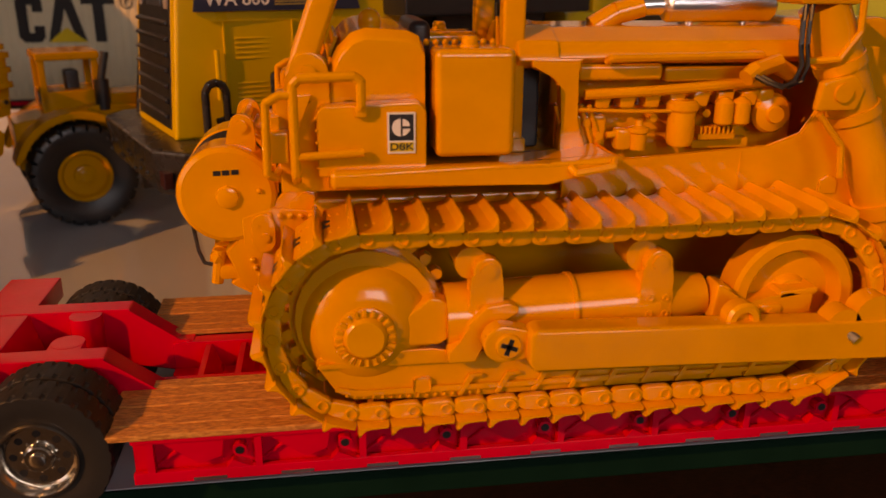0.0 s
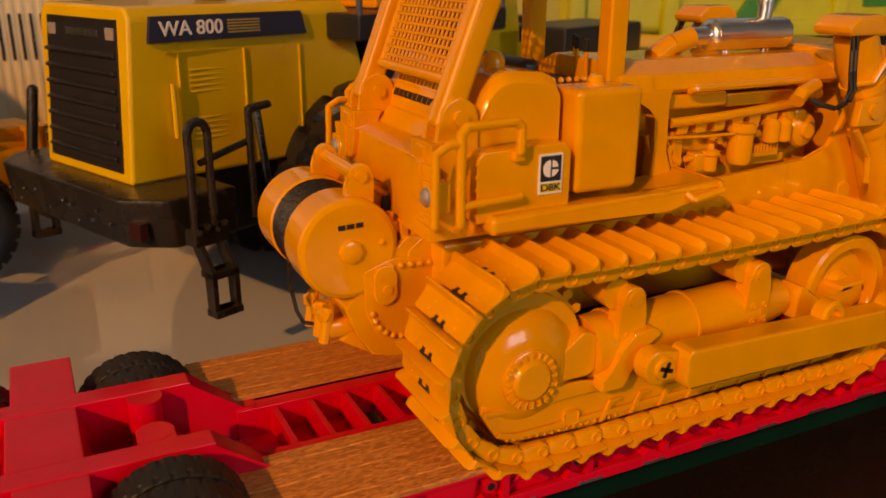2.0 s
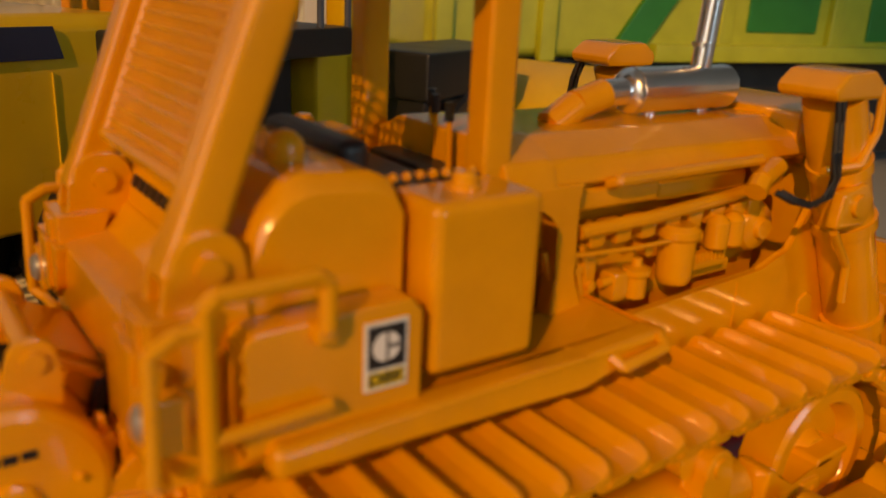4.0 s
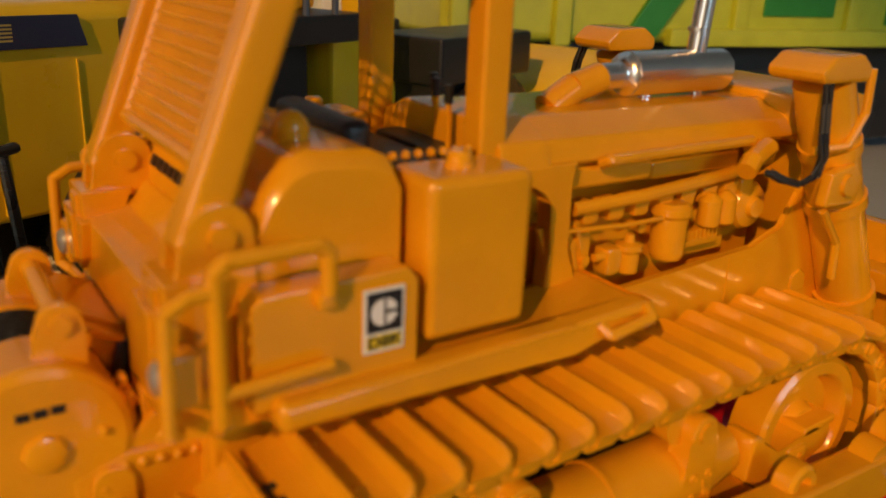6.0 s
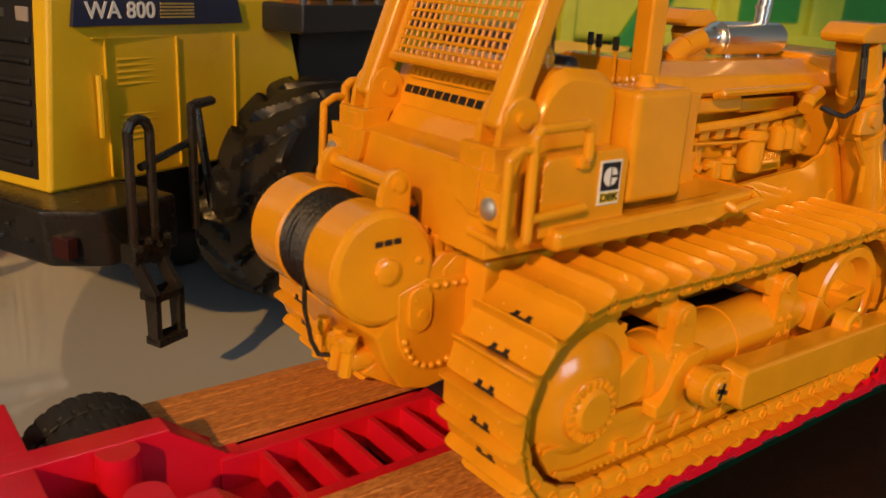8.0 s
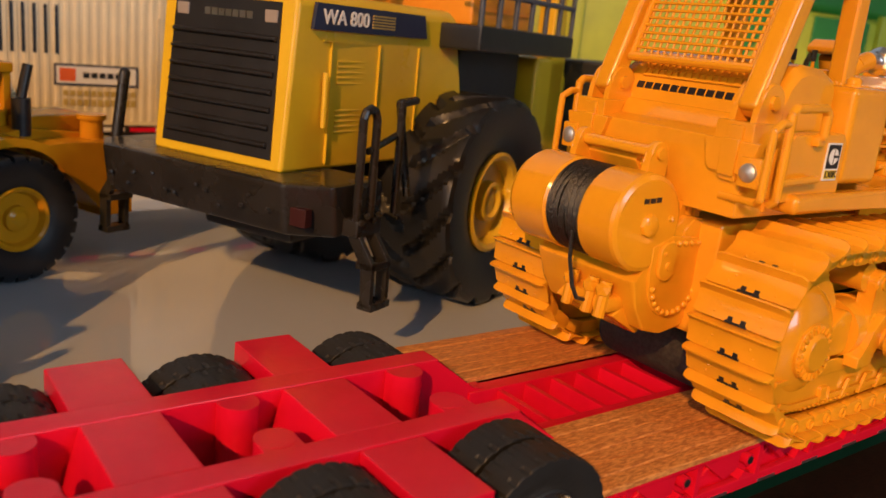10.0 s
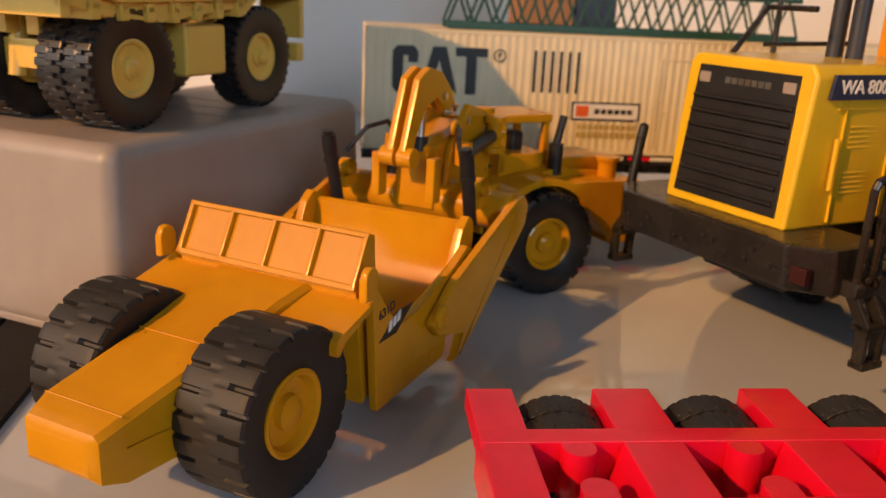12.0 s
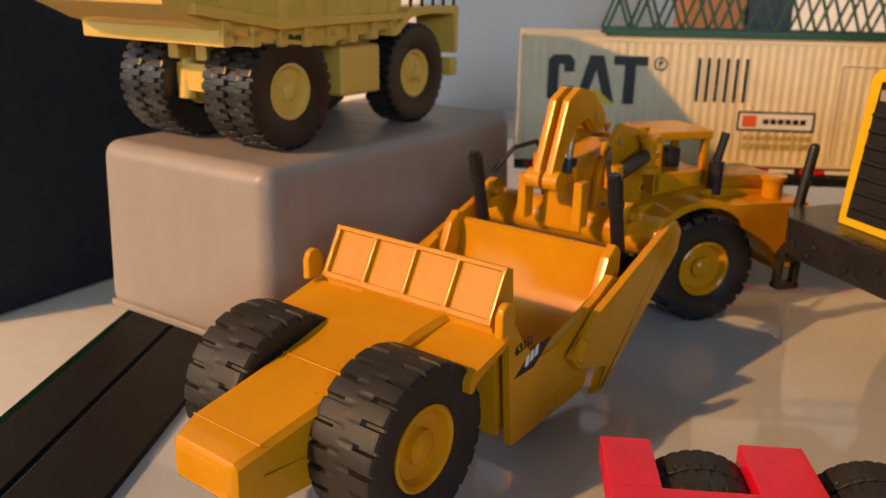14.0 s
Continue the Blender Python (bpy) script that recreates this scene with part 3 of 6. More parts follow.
# hood
bm = B()
prism(bm, [(11.42, 6.20), (11.50, 6.42), (11.9, 6.60), (13.2, 6.60), (13.6, 6.42), (13.68, 6.20), (13.5, 6.1), (11.6, 6.1)], "x", 1.75, 6.4, 0.04)
hood = part("hood", bm, PAINT, dz)
bm = B()
prism(bm, [(11.36, 6.18), (11.46, 6.44), (11.9, 6.63), (13.2, 6.63), (13.64, 6.44), (13.74, 6.18), (13.5, 6.05), (11.6, 6.05)], "x", 1.25, 1.85, 0.05)
part("cowl", bm, PAINT, hood)
bm = B()
tube(bm, [(2.55, 11.42, 6.16), (2.55, 11.30, 6.22), (4.75, 11.30, 6.24), (4.75, 11.42, 6.2)], 0.06)
part("hood_rail", bm, PAINT, hood)
part("dash_upright", prism(B(), [(1.86, 4.9), (2.30, 4.9), (2.22, 5.15), (2.10, 5.30), (2.08, 6.02), (2.20, 6.22), (1.45, 6.22), (1.45, 6.08), (1.78, 5.98), (1.90, 5.85), (1.90, 5.30)], "y", 11.36, 11.58, 0.035), PAINT, dz)
# engine
bm = B()
box(bm, 1.9, 5.6, 11.75, 13.4, 4.3, 5.5, 0.05)
box(bm, 1.9, 5.6, 12.05, 13.1, 5.4, 6.15, 0.05)
eng = part("engine_block", bm, PAINT, dz)
bm = B()
box(bm, 2.15, 3.40, 11.50, 11.95, 5.88, 6.12, 0.06, 3)
box(bm, 3.46, 4.95, 11.58, 11.95, 5.84, 6.06, 0.05, 3)
part("valve_cover", bm, PAINT, eng)
bm = B()
tube(bm, [(2.25, 11.46, 5.70), (3.2, 11.42, 5.74), (4.2, 11.44, 5.80), (4.95, 11.5, 5.84)], 0.075, 10)
part("manifold", bm, PAINT, eng)
for k in range(7):
    x = 2.42 + k * 0.37
    part("manifold_port", prism(B(), [(x, 5.50), (x + 0.20, 5.50), (x + 0.24, 5.72), (x - 0.02, 5.70)], "y", 11.46, 11.78, 0.03), PAINT, eng)
part("fuel_line", tube(B(), [(2.12, 11.40, 5.50), (2.9, 11.36, 5.47), (3.55, 11.38, 5.46)], 0.026, 8), PAINT, eng)
bm = lathe(B(), [(4.98 - 5.0, 0.17), (0.06, 0.20), (0.46, 0.20), (0.50, 0.23), (0.58, 0.23), (0.63, 0.17), (0.63, 0.001)], (3.71, 11.44, 4.98), "z", 20)
part("oil_filter", bm, PAINT, eng)
bm = lathe(B(), [(0.0, 0.12), (0.22, 0.12), (0.25, 0.15), (0.31, 0.15), (0.34, 0.06), (0.42, 0.05), (0.42, 0.001)], (3.06, 11.40, 4.92), "z", 16)
box(bm, 2.72, 2.96, 11.36, 11.6, 4.9, 5.22, 0.06)
rod(bm, (2.6, 11.45, 5.12), (3.0, 11.42, 5.16), 0.05, seg=10)
part("fuel_pump", bm, PAINT, eng)
for x in (4.34, 4.60):
    bm = lathe(B(), [(0, 0.10), (0.03, 0.135), (0.32, 0.135), (0.36, 0.10), (0.40, 0.04), (0.40, 0.001)], (x, 11.42, 5.24), "z", 16)
    part("filter_can", bm, PAINT, eng)
bm = lathe(B(), [(-0.2, 0.27), (0.0, 0.30), (0.06, 0.26), (0.10, 0.14), (0.16, 0.12), (0.16, 0.001)], (5.12, 11.50, 5.38), "y", 22, sign=-1)
box(bm, 4.86, 5.10, 11.42, 11.6, 5.55, 5.74, 0.05)
part("alternator", bm, PAINT, eng)
part("fin_base", box(B(), 3.98, 4.56, 11.42, 11.7, 5.02, 5.12, 0.02), PAINT, eng)
for k in range(8):
    part("cooling_fin", box(B(), 4.0 + k * 0.07, 4.035 + k * 0.07, 11.40, 11.62, 5.10, 5.22, 0.008, 1), PAINT, eng)
bm = B()
box(bm, 2.12, 2.62, 11.52, 11.8, 4.95, 5.40, 0.05)
box(bm, 3.96, 4.85, 11.56, 11.8, 4.86, 5.02, 0.03)
for x, z in ((2.3, 5.3), (2.5, 5.1), (4.1, 5.4), (3.3, 5.35)):
    rod(bm, (x, 11.46, z), (x, 11.76, z), 0.06, 0.05, seg=10)
rod(bm, (5.35, 11.5, 5.95), (5.05, 11.5, 6.12), 0.12, seg=14)
part("engine_side", bm, PAINT, eng)
for k in range(5):
    part("control_rod", rod(B(), (2.0 + 0.13 * k, 11.45 + 0.02 * k, 5.0), (1.85 + 0.12 * k, 11.5, 5.55), 0.04, seg=6), PAINT, eng)
# muffler and stack
bm = B()
rod(bm, (3.75, 12.4, 6.88), (5.35, 12.4, 6.88), 0.26, seg=24)
ball(bm, (3.75, 12.4, 6.88), 0.26, 2, (0.5, 1, 1))
ball(bm, (5.35, 12.4, 6.88), 0.26, 2, (0.4, 1, 1))
rod(bm, (3.30, 12.4, 6.86), (3.8, 12.4, 6.88), 0.15, seg=20)
rod(bm, (4.9, 12.4, 7.0), (5.0, 12.4, 8.2), 0.12, seg=18)
rod(bm, (5.0, 12.4, 8.2), (4.85, 12.4, 8.55), 0.12, seg=18)
rod(bm, (4.9, 12.4, 7.35), (4.9, 12.4, 7.40), 0.135, seg=18)
rod(bm, (4.1, 12.4, 6.6), (4.1, 12.4, 6.8), 0.08)
rod(bm, (5.0, 12.4, 6.6), (5.0, 12.4, 6.8), 0.08)
part("muffler", bm, CHROME, dz, "bright chrome muffler and stack")
part("exhaust_elbow", tube(B(), [(2.6, 12.4, 6.55), (2.95, 12.4, 6.75), (3.35, 12.4, 6.86)], 0.17, 14), PAINT, dz)
# lift cylinders beside the radiator
for yy, s in ((10.95, -1), (14.15, 1)):
    bm = B()
    rod(bm, (5.36, yy, 6.95), (6.95, yy, 3.6), 0.33, seg=24)
    lc = part("lift_cylinder", bm, PAINT, dz)
    for zc, hc_, rc in ((6.23, 0.13, 0.36), (5.54, 0.13, 0.37), (4.21, 0.21, 0.38)):
        xc = 5.36 + (6.95 - zc) * 0.4746
        part("collar", rod(B(), (xc, yy, zc), (xc + hc_ * 0.4746, yy, zc - hc_), rc, seg=24), PAINT, lc)
    bm = B()
    prism(bm, [(4.85, 6.95), (4.78, 7.08), (5.0, 7.25), (5.5, 7.27), (5.72, 7.12), (5.70, 6.95)], "y", yy - 0.36, yy + 0.36, 0.06)
    part("cylinder_cap", bm, PAINT, lc)
    bm = B()
    prism(bm, [(5.25, 5.55), (5.85, 5.55), (5.95, 5.85), (5.75, 6.05), (5.3, 5.95)], "y", yy + s * 0.30 - 0.08, yy + s * 0.30 + 0.08, 0.05)
    rod(bm, (5.6, yy + s * 0.36, 5.80), (5.6, yy + s * 0.43, 5.80), 0.13, seg=14)
    tube(bm, [(5.1, yy + s * 0.2, 6.2), (5.5, yy + s * 0.34, 6.25), (5.75, yy + s * 0.34, 6.6), (5.72, yy + s * 0.34, 7.1)], 0.05)
    tube(bm, [(5.35, yy + s * 0.3, 5.5), (5.75, yy + s * 0.3, 5.05), (5.8, yy + s * 0.3, 4.6)], 0.05)
    part("trunnion_bracket", bm, PAINT, lc)
    for hx, hr in ((4.95, 0.036), (5.04, 0.032)):
        loop = [(hx, yy + s * 0.30, 7.0), (hx - 0.06, yy + s * 0.36, 6.75), (hx - 0.07, yy + s * 0.40, 6.45), (hx - 0.04, yy + s * 0.42, 6.18), (hx - 0.08, yy + s * 0.40, 5.98), (hx - 0.20, yy + s * 0.32, 5.88), (hx - 0.36, yy + s * 0.20, 5.92), (hx - 0.48, yy + s * 0.08, 6.0)]
        part("hose", sweep(B(), loop, hr, 8), BLACK, lc, "black rubber hose")
    part("hose_elbow", tube(B(), [(4.45, yy - s * 0.15, 5.95), (4.6, yy - s * 0.2, 6.05), (5.0, yy - s * 0.3, 6.15)], 0.12, 12), PAINT, lc)
# blade
bm = B()
prism(bm, [(8.0, 1.5), (8.25, 1.5), (8.15, 2.4), (8.2, 3.4), (8.5, 4.5), (8.6, 4.7), (8.35, 4.7), (8.05, 4.0), (7.9, 2.8)], "y", 8.6, 16.5, 0.04)
bl = part("blade", bm, PAINT, dz)
bm = B()
box(bm, 7.6, 8.1, 8.62, 16.48, 2.0, 2.3, 0.05)
box(bm, 7.7, 8.2, 8.62, 16.48, 3.9, 4.2, 0.05)
for k in range(6):
    box(bm, 7.62, 8.1, 9.0 + k * 1.4, 9.1 + k * 1.4, 2.0, 4.2, 0.02)
part("blade_frame", bm, PAINT, bl)

# platform and fenders
for s in (-1, 1):
    ya, yb = (10.58, 11.55) if s < 0 else (13.55, 14.52)
    bm = B()
    prism(bm, [(-1.30, 4.66), (-1.36, 4.78), (-1.28, 4.90), (1.55, 4.90), (2.45, 5.02), (2.5, 4.96), (2.45, 4.80), (1.6, 4.68)], "y", ya, yb, 0.085)
    fe = part("fender", bm, PAINT, dz)
    b0, b1 = (10.46, 10.76) if s < 0 else (14.34, 14.64)
    bm = prism(B(), [(-1.36, 4.67), (-1.36, 4.94), (1.5, 4.955), (2.46, 5.03), (2.53, 5.0), (2.51, 4.85), (1.5, 4.68)], "y", b0, b1)
    bmesh.ops.bevel(bm, geom=list(bm.edges), offset=0.085, segments=4, profile=0.5, affect="EDGES")
    part("edge_beam", bm, PAINT, fe)
    e = 10.47 if s < 0 else 14.63
    bm = B()
    tube(bm, [(1.80, e, 4.90), (1.84, e + s * 0.12, 4.84), (2.35, e + s * 0.12, 4.92), (2.40, e, 4.98)], 0.055)
    part("grab_handle", bm, PAINT, fe)
    # tank on the fender
    t0, t1 = (10.69, 11.40) if s < 0 else (13.55, 14.25)
    tk = part("tank", box(B(), 0.02, 1.08, t0, t1, 5.02, 6.42, 0.10, 4), PAINT, dz, "rounded box tank with a filler cap")
    bm = lathe(B(), [(0, 0.13), (0.04, 0.13), (0.05, 0.11), (0.11, 0.11), (0.15, 0.08), (0.15, 0.001)], (0.52, (t0 + t1) / 2, 6.41), "z", 16)
    part("filler_cap", bm, PAINT, tk)
    for k in range(8 if s < 0 else 0):
        part("bead", ball(B(), (0.0 + 0.13 * k, t1 + 0.08 if s < 0 else t0 - 0.08, 6.44), 0.05, 1), PAINT, tk)
    # side plate of the seat frame
    p0 = 10.62 if s < 0 else 14.28
    bm = B()
    prism(bm, [(-1.50, 4.82), (-0.10, 4.82), (-0.10, 5.66), (-0.2, 5.78), (-1.42, 5.74), (-1.5, 5.66)], "y", min(p0, p0 - s * 0.32), max(p0, p0 - s * 0.32), 0.035)
    sp = part("side_box", bm, PAINT, dz)
    bm = B()
    for k in range(5):
        ball(bm, (-1.5, p0 - s * 0.02, 4.95 + 0.16 * k), 0.03, 1)
    part("rivet_row", bm, PAINT, sp)
    # hand rails
    q0 = p0 + s * 0.10
    bm = B()
    tube(bm, [(-1.78, q0 - s * 0.1, 4.80), (-1.78, q0, 4.9), (-1.78, q0, 6.02), (-1.70, q0, 6.10), (-1.02, q0, 6.12), (-0.94, q0, 6.05), (-0.94, q0, 5.74), (-0.94, q0 - s * 0.14, 5.68)], 0.065, 10)
    tube(bm, [(-1.78, q0, 5.12), (-0.92, q0, 5.16)], 0.055, 10)
    box(bm, -1.02, -0.86, min(q0, q0 - s * 0.2), max(q0, q0 - s * 0.2), 5.6, 5.74, 0.03)
    tube(bm, [(-1.78, q0, 5.9), (-1.95, q0, 5.9), (-2.12, q0, 5.8), (-2.14, q0, 4.92), (-2.05, q0 - s * 0.1, 4.84), (-2.0, q0 - s * 0.7, 4.84)], 0.055, 10)
    part("hand_rail", bm, PAINT, dz)
    # lamp in its box
    l0 = p0 + s * 0.0
    bm = B()
    box(bm, -2.12, -1.86, min(l0, l0 - s * 0.32), max(l0, l0 - s * 0.32), 5.02, 5.42, 0.03)
    lb = part("lamp_box", bm, PAINT, dz)
    part("lens", lathe(B(), [(0, 0.13), (0.03, 0.12), (0.06, 0.08), (0.07, 0.001)], (-2.12, l0 - s * 0.16, 5.22), "x", 18, sign=-1), LENS, lb, "round silver lamp lens")
    # roll bar: hinge, slanted strut, front post
    hy = 11.13 if s < 0 else 13.80
    bm = B()
    for o in (-0.19, 0.15):
        prism(bm, [(-1.95, 5.75), (-1.30, 5.75)] + arc(-1.58, 6.12, 0.26, -10, 190, 12), "y", hy + o, hy + o + 0.10, 0.03)
    prism(bm, [(-2.02, 5.35), (-1.75, 5.35), (-1.55, 5.85), (-2.02, 5.85)], "y", hy - 0.26, hy + 0.34, 0.02)
    prism(bm, [(-2.06, 5.05), (-2.0, 5.05), (-1.98, 5.8), (-2.06, 5.8)], "y", hy - 0.12, hy + 0.14, 0.02)
    rod(bm, (-1.58, hy - 0.24, 6.12), (-1.58, hy + 0.30, 6.12), 0.10, seg=12)
    part("hinge", bm, PAINT, dz)
    bm = B()
    box(bm, -0.17, 0.17, -0.17, 0.17, -0.05, 2.55, 0.075, 3, m=Matrix.Translation((-1.73, hy + 0.02, 6.02)) @ Matrix.Rotation(math.atan2(0.91, 2.4), 4, "Y"))
    rod(bm, (-1.60, hy - 0.15, 6.12), (-1.60, hy + 0.19, 6.12), 0.23, seg=20)
    part("roof_strut", bm, PAINT, dz)
    py = 11.65 if s < 0 else 13.75
    bm = box(B(), 1.06, 1.38, py - 0.15, py + 0.15, 4.9, 8.9, 0.05, 3)
    box(bm, 1.02, 1.42, py - 0.19, py + 0.19, 4.9, 5.1, 0.03)
    part("roof_post", bm, PAINT, dz)
part("platform", box(B(), -1.4, 2.05, 10.9, 14.2, 4.62, 4.88, 0.03), PAINT, dz)
# roof above the picture's top edge
part("roof", box(B(), -1.0, 1.7, 10.9, 14.0, 8.4, 8.62, 0.08), PAINT, dz)
# rear screen
bm = B()
sl = Vector((-0.75 + 1.66, 0, 2.4)).normalized()


def on_screen(y, d, o=0.0):
    return Vector((-1.74, y, 6.0)) + sl * d + Vector((sl.z, 0, -sl.x)) * -o


ys0, ys1 = 11.34, 13.60
for d in (0.58, 2.5):
    rod(bm, on_screen(ys0, d), on_screen(ys1, d), 0.07, seg=10)
for y in (ys0 + 0.03, ys1 - 0.03):
    rod(bm, on_screen(y, 0.55), on_screen(y, 2.5), 0.06, seg=10)
scr_ = part("rear_screen", bm, PAINT, dz, "wire mesh rear screen")
for k in range(1, 18):
    y = ys0 + (ys1 - ys0) * k / 18
    part("wire", rod(B(), on_screen(y, 0.60), on_screen(y, 2.45), 0.022, seg=6), PAINT, scr_)
for k in range(1, 15):
    d = 0.60 + (2.45 - 0.60) * k / 15
    part("wire", rod(B(), on_screen(ys0, d, 0.02), on_screen(ys1, d, 0.02), 0.022, seg=6), PAINT, scr_)
# rear body
bm = B()
prism(bm, [(-2.0, 4.55), (-0.1, 4.55), (-0.1, 5.3), (-1.30, 5.3), (-1.30, 5.92), (-1.41, 5.90), (-1.60, 5.68), (-1.99, 5.60)], "y", 10.95, 14.0, 0.03)
rb = part("rear_body", bm, PAINT, dz)
bm = B()
TANKP = [(-1.45, 5.2), (-0.08, 5.2), (-0.08, 6.42), (-0.14, 6.55), (-0.30, 6.62), (-0.84, 6.66), (-1.02, 6.60), (-1.20, 6.42), (-1.36, 6.1)]
tank_rings = []
for yy, k in ((10.98, 0.90), (11.02, 0.945), (11.12, 1.0), (13.81, 1.0), (13.91, 0.945), (13.95, 0.90)):
    tank_rings.append([bm.verts.new((-0.70 + (x + 0.70) * k if x < -0.2 else x, yy, 5.3 + (z - 5.3) * k)) for x, z in TANKP])
for ra, rb_ in zip(tank_rings, tank_rings[1:]):
    for i in range(len(TANKP)):
        bm.faces.new((ra[i], ra[(i + 1) % len(TANKP)], rb_[(i + 1) % len(TANKP)], rb_[i]))
bm.faces.new(tank_rings[0])
bm.faces.new(tank_rings[-1][::-1])
bmesh.ops.bevel(bm, geom=[e for e in bm.edges if e.calc_face_angle(0) > 0.45], offset=0.03, segments=2, profile=0.5, affect="EDGES")
part("seat_tank", bm, PAINT, rb, "rounded tank behind the seat")
m = Matrix.Translation((-1.285, 12.46, 6.27)) @ Matrix.Rotation(radians(23.2), 4, "Y")
vg = part("vent_panel", box(B(), -0.015, 0.004, -1.0, 1.0, -0.01, 0.26, m=m), PAINT, rb)
bm = B()
for k in range(17):
    box(bm, -0.045, 0.0, -1.0 + 0.125 * k - 0.022, -1.0 + 0.125 * k + 0.022, 0.0, 0.26, m=m)
for k in range(3):
    box(bm, -0.045, 0.0, -1.02, 1.02, 0.12 * k - 0.012, 0.12 * k + 0.022, m=m)
part("vent_grid", bm, PAINT, vg)
# the maker's name as plain bars
m = Matrix.Translation((-1.352, 12.5, 6.125)) @ Matrix.Rotation(radians(23.2), 4, "Y")
for k in range(11):
    y = 1.02 - k * 0.165
    part("name_bar", box(B(), -0.010, 0.010, y - 0.125, y, -0.052, 0.052, m=m), INK, rb)
# pockets under the hinges
for hy in (11.13, 13.80):
    bm = prism(B(), [(hy - 0.42, 5.60), (hy + 0.46, 5.60), (hy + 0.36, 5.22), (hy + 0.30, 5.16), (hy - 0.24, 5.16), (hy - 0.30, 5.22)], "x", -2.075, -1.97, 0.015)
    pk = part("hinge_pocket", bm, PAINT, rb)
    part("pocket_flap", prism(B(), [(hy - 0.13, 5.62), (hy + 0.16, 5.62), (hy + 0.14, 5.12), (hy - 0.11, 5.12)], "x", -2.11, -2.06, 0.02), PAINT, pk)
bm = B()
ball(bm, (-0.75, 11.6, 6.72), 0.16)
rod(bm, (-0.75, 11.6, 6.6), (-0.75, 11.6, 6.75), 0.15)
part("cap", bm, PAINT, rb)
bm = B()
box(bm, -0.05, 0.9, 11.75, 13.3, 5.0, 6.3, 0.12, 3)
box(bm, -0.2, 0.1, 11.75, 13.3, 6.0, 6.7, 0.1, 3)
part("seat", bm, BLACK, dz, "black seat")
part("console", box(B(), 0.95, 1.7, 11.85, 13.3, 4.88, 6.30, 0.06), BLACK, dz, "black control console")
for k, (x, y) in enumerate(((1.15, 12.1), (1.3, 12.55), (1.5, 12.9))):
    bm = rod(B(), (x, y, 5.4), (x - 0.05, y, 6.80), 0.03, seg=8)
    lv = part("lever", bm, PAINT, dz)
    part("knob", rod(B(), (x - 0.048, y, 6.74), (x - 0.052, y, 6.92), 0.045, seg=10), BLACK, lv)
# sticker
bm = box(B(), -0.61, -0.25, 10.60, 10.618, 5.12, 5.65)
st = part("sticker", bm, WHITE, dz, "white decal with a black square and yellow strip")
part("black_square", box(B(), -0.585, -0.275, 10.594, 10.599, 5.29, 5.625), INK, st)
bm = B()
prism(bm, [(-0.44, 5.34)] + arc(-0.44, 5.457, 0.115, 270, 90, 10), "y", 10.588, 10.593)
prism(bm, [(-0.415, 5.345), (-0.36, 5.37), (-0.32, 5.42), (-0.32, 5.44), (-0.415, 5.44)], "y", 10.588, 10.593)
prism(bm, [(-0.415, 5.475), (-0.32, 5.475), (-0.34, 5.53), (-0.38, 5.56), (-0.415, 5.57)], "y", 10.588, 10.593)
part("emblem", bm, WHITE, st)
part("yellow_strip", box(B(), -0.585, -0.275, 10.594, 10.599, 5.145, 5.265), YELLOWPRINT, st)
lettering("model_lettering", "D8K", 0.13, Matrix.Translation((-0.43, 10.59, 5.205)) @ Matrix.Rotation(radians(90), 4, "X"), INK, st, 0.004, 1.25)

# winch
wn_ = thing("winch", (-2.8, 12.6, 2.6), 0, "yellow winch with a drum of black thread behind the bulldozer", "winch", absolute=True)
WX, WZ = -2.80, 4.34
bm = lathe(B(), [(0, 0.001), (0, 0.62), (0.03, 0.68), (0.08, 0.70), (0.66, 0.70), (0.70, 0.67), (0.70, 0.5)], (WX, 11.70, WZ), "y", 48)
dr = part("drum_end", bm, PAINT, wn_, angle=18)
bm = lathe(B(), [(0, 0.5), (0, 0.67), (0.04, 0.70), (0.72, 0.70), (0.80, 0.66), (0.80, 0.001)], (WX, 13.05, WZ), "y", 48)
part("drum_end", bm, PAINT, wn_, angle=18)
bm = lathe(B(), [(0.0, 0.5), (0.02, 0.60), (0.70, 0.60), (0.72, 0.5)], (WX, 12.38, WZ), "y", 32)
rr = random.Random(5)
for k in range(44):
    y0, tilt, a0, rad = 12.42 + 0.62 * (k % 15) / 14 + rr.uniform(-0.01, 0.01), rr.uniform(-0.09, 0.09), rr.uniform(0, 6.28), 0.615 + 0.016 * (k // 15) + rr.uniform(0, 0.006)
    ring = []
    for q in range(36):
        t = 2 * math.pi * q / 36
        cy = y0 + tilt * math.sin(t + a0)
        cy = min(13.04, max(12.40, cy))
        ring.append([bm.verts.new((WX + (rad + 0.026 * math.cos(w)) * math.cos(t), cy + 0.026 * math.sin(w), WZ + (rad + 0.026 * math.cos(w)) * math.sin(t))) for w in (0, 1.26, 2.51, 3.77, 5.03)])
    for q in range(36):
        for w in range(5):
            bm.faces.new((ring[q][w], ring[(q + 1) % 36][w], ring[(q + 1) % 36][(w + 1) % 5], ring[q][(w + 1) % 5]))
part("drum_rope", bm, ROPE, wn_, "black thread wound on the drum", kind="stuff")
bm = lathe(B(), [(0, 0.17), (0.05, 0.16), (0.07, 0.12), (0.07, 0.001)], (WX + 0.01, 11.70, WZ - 0.02), "y", 8, sign=-1)
part("axle_cap", bm, PAINT, dr)
bm = B()
ball(bm, (WX + 0.45, 11.69, WZ + 0.06), 0.05, 1)
part("rivet", bm, PAINT, dr)
bm = B()
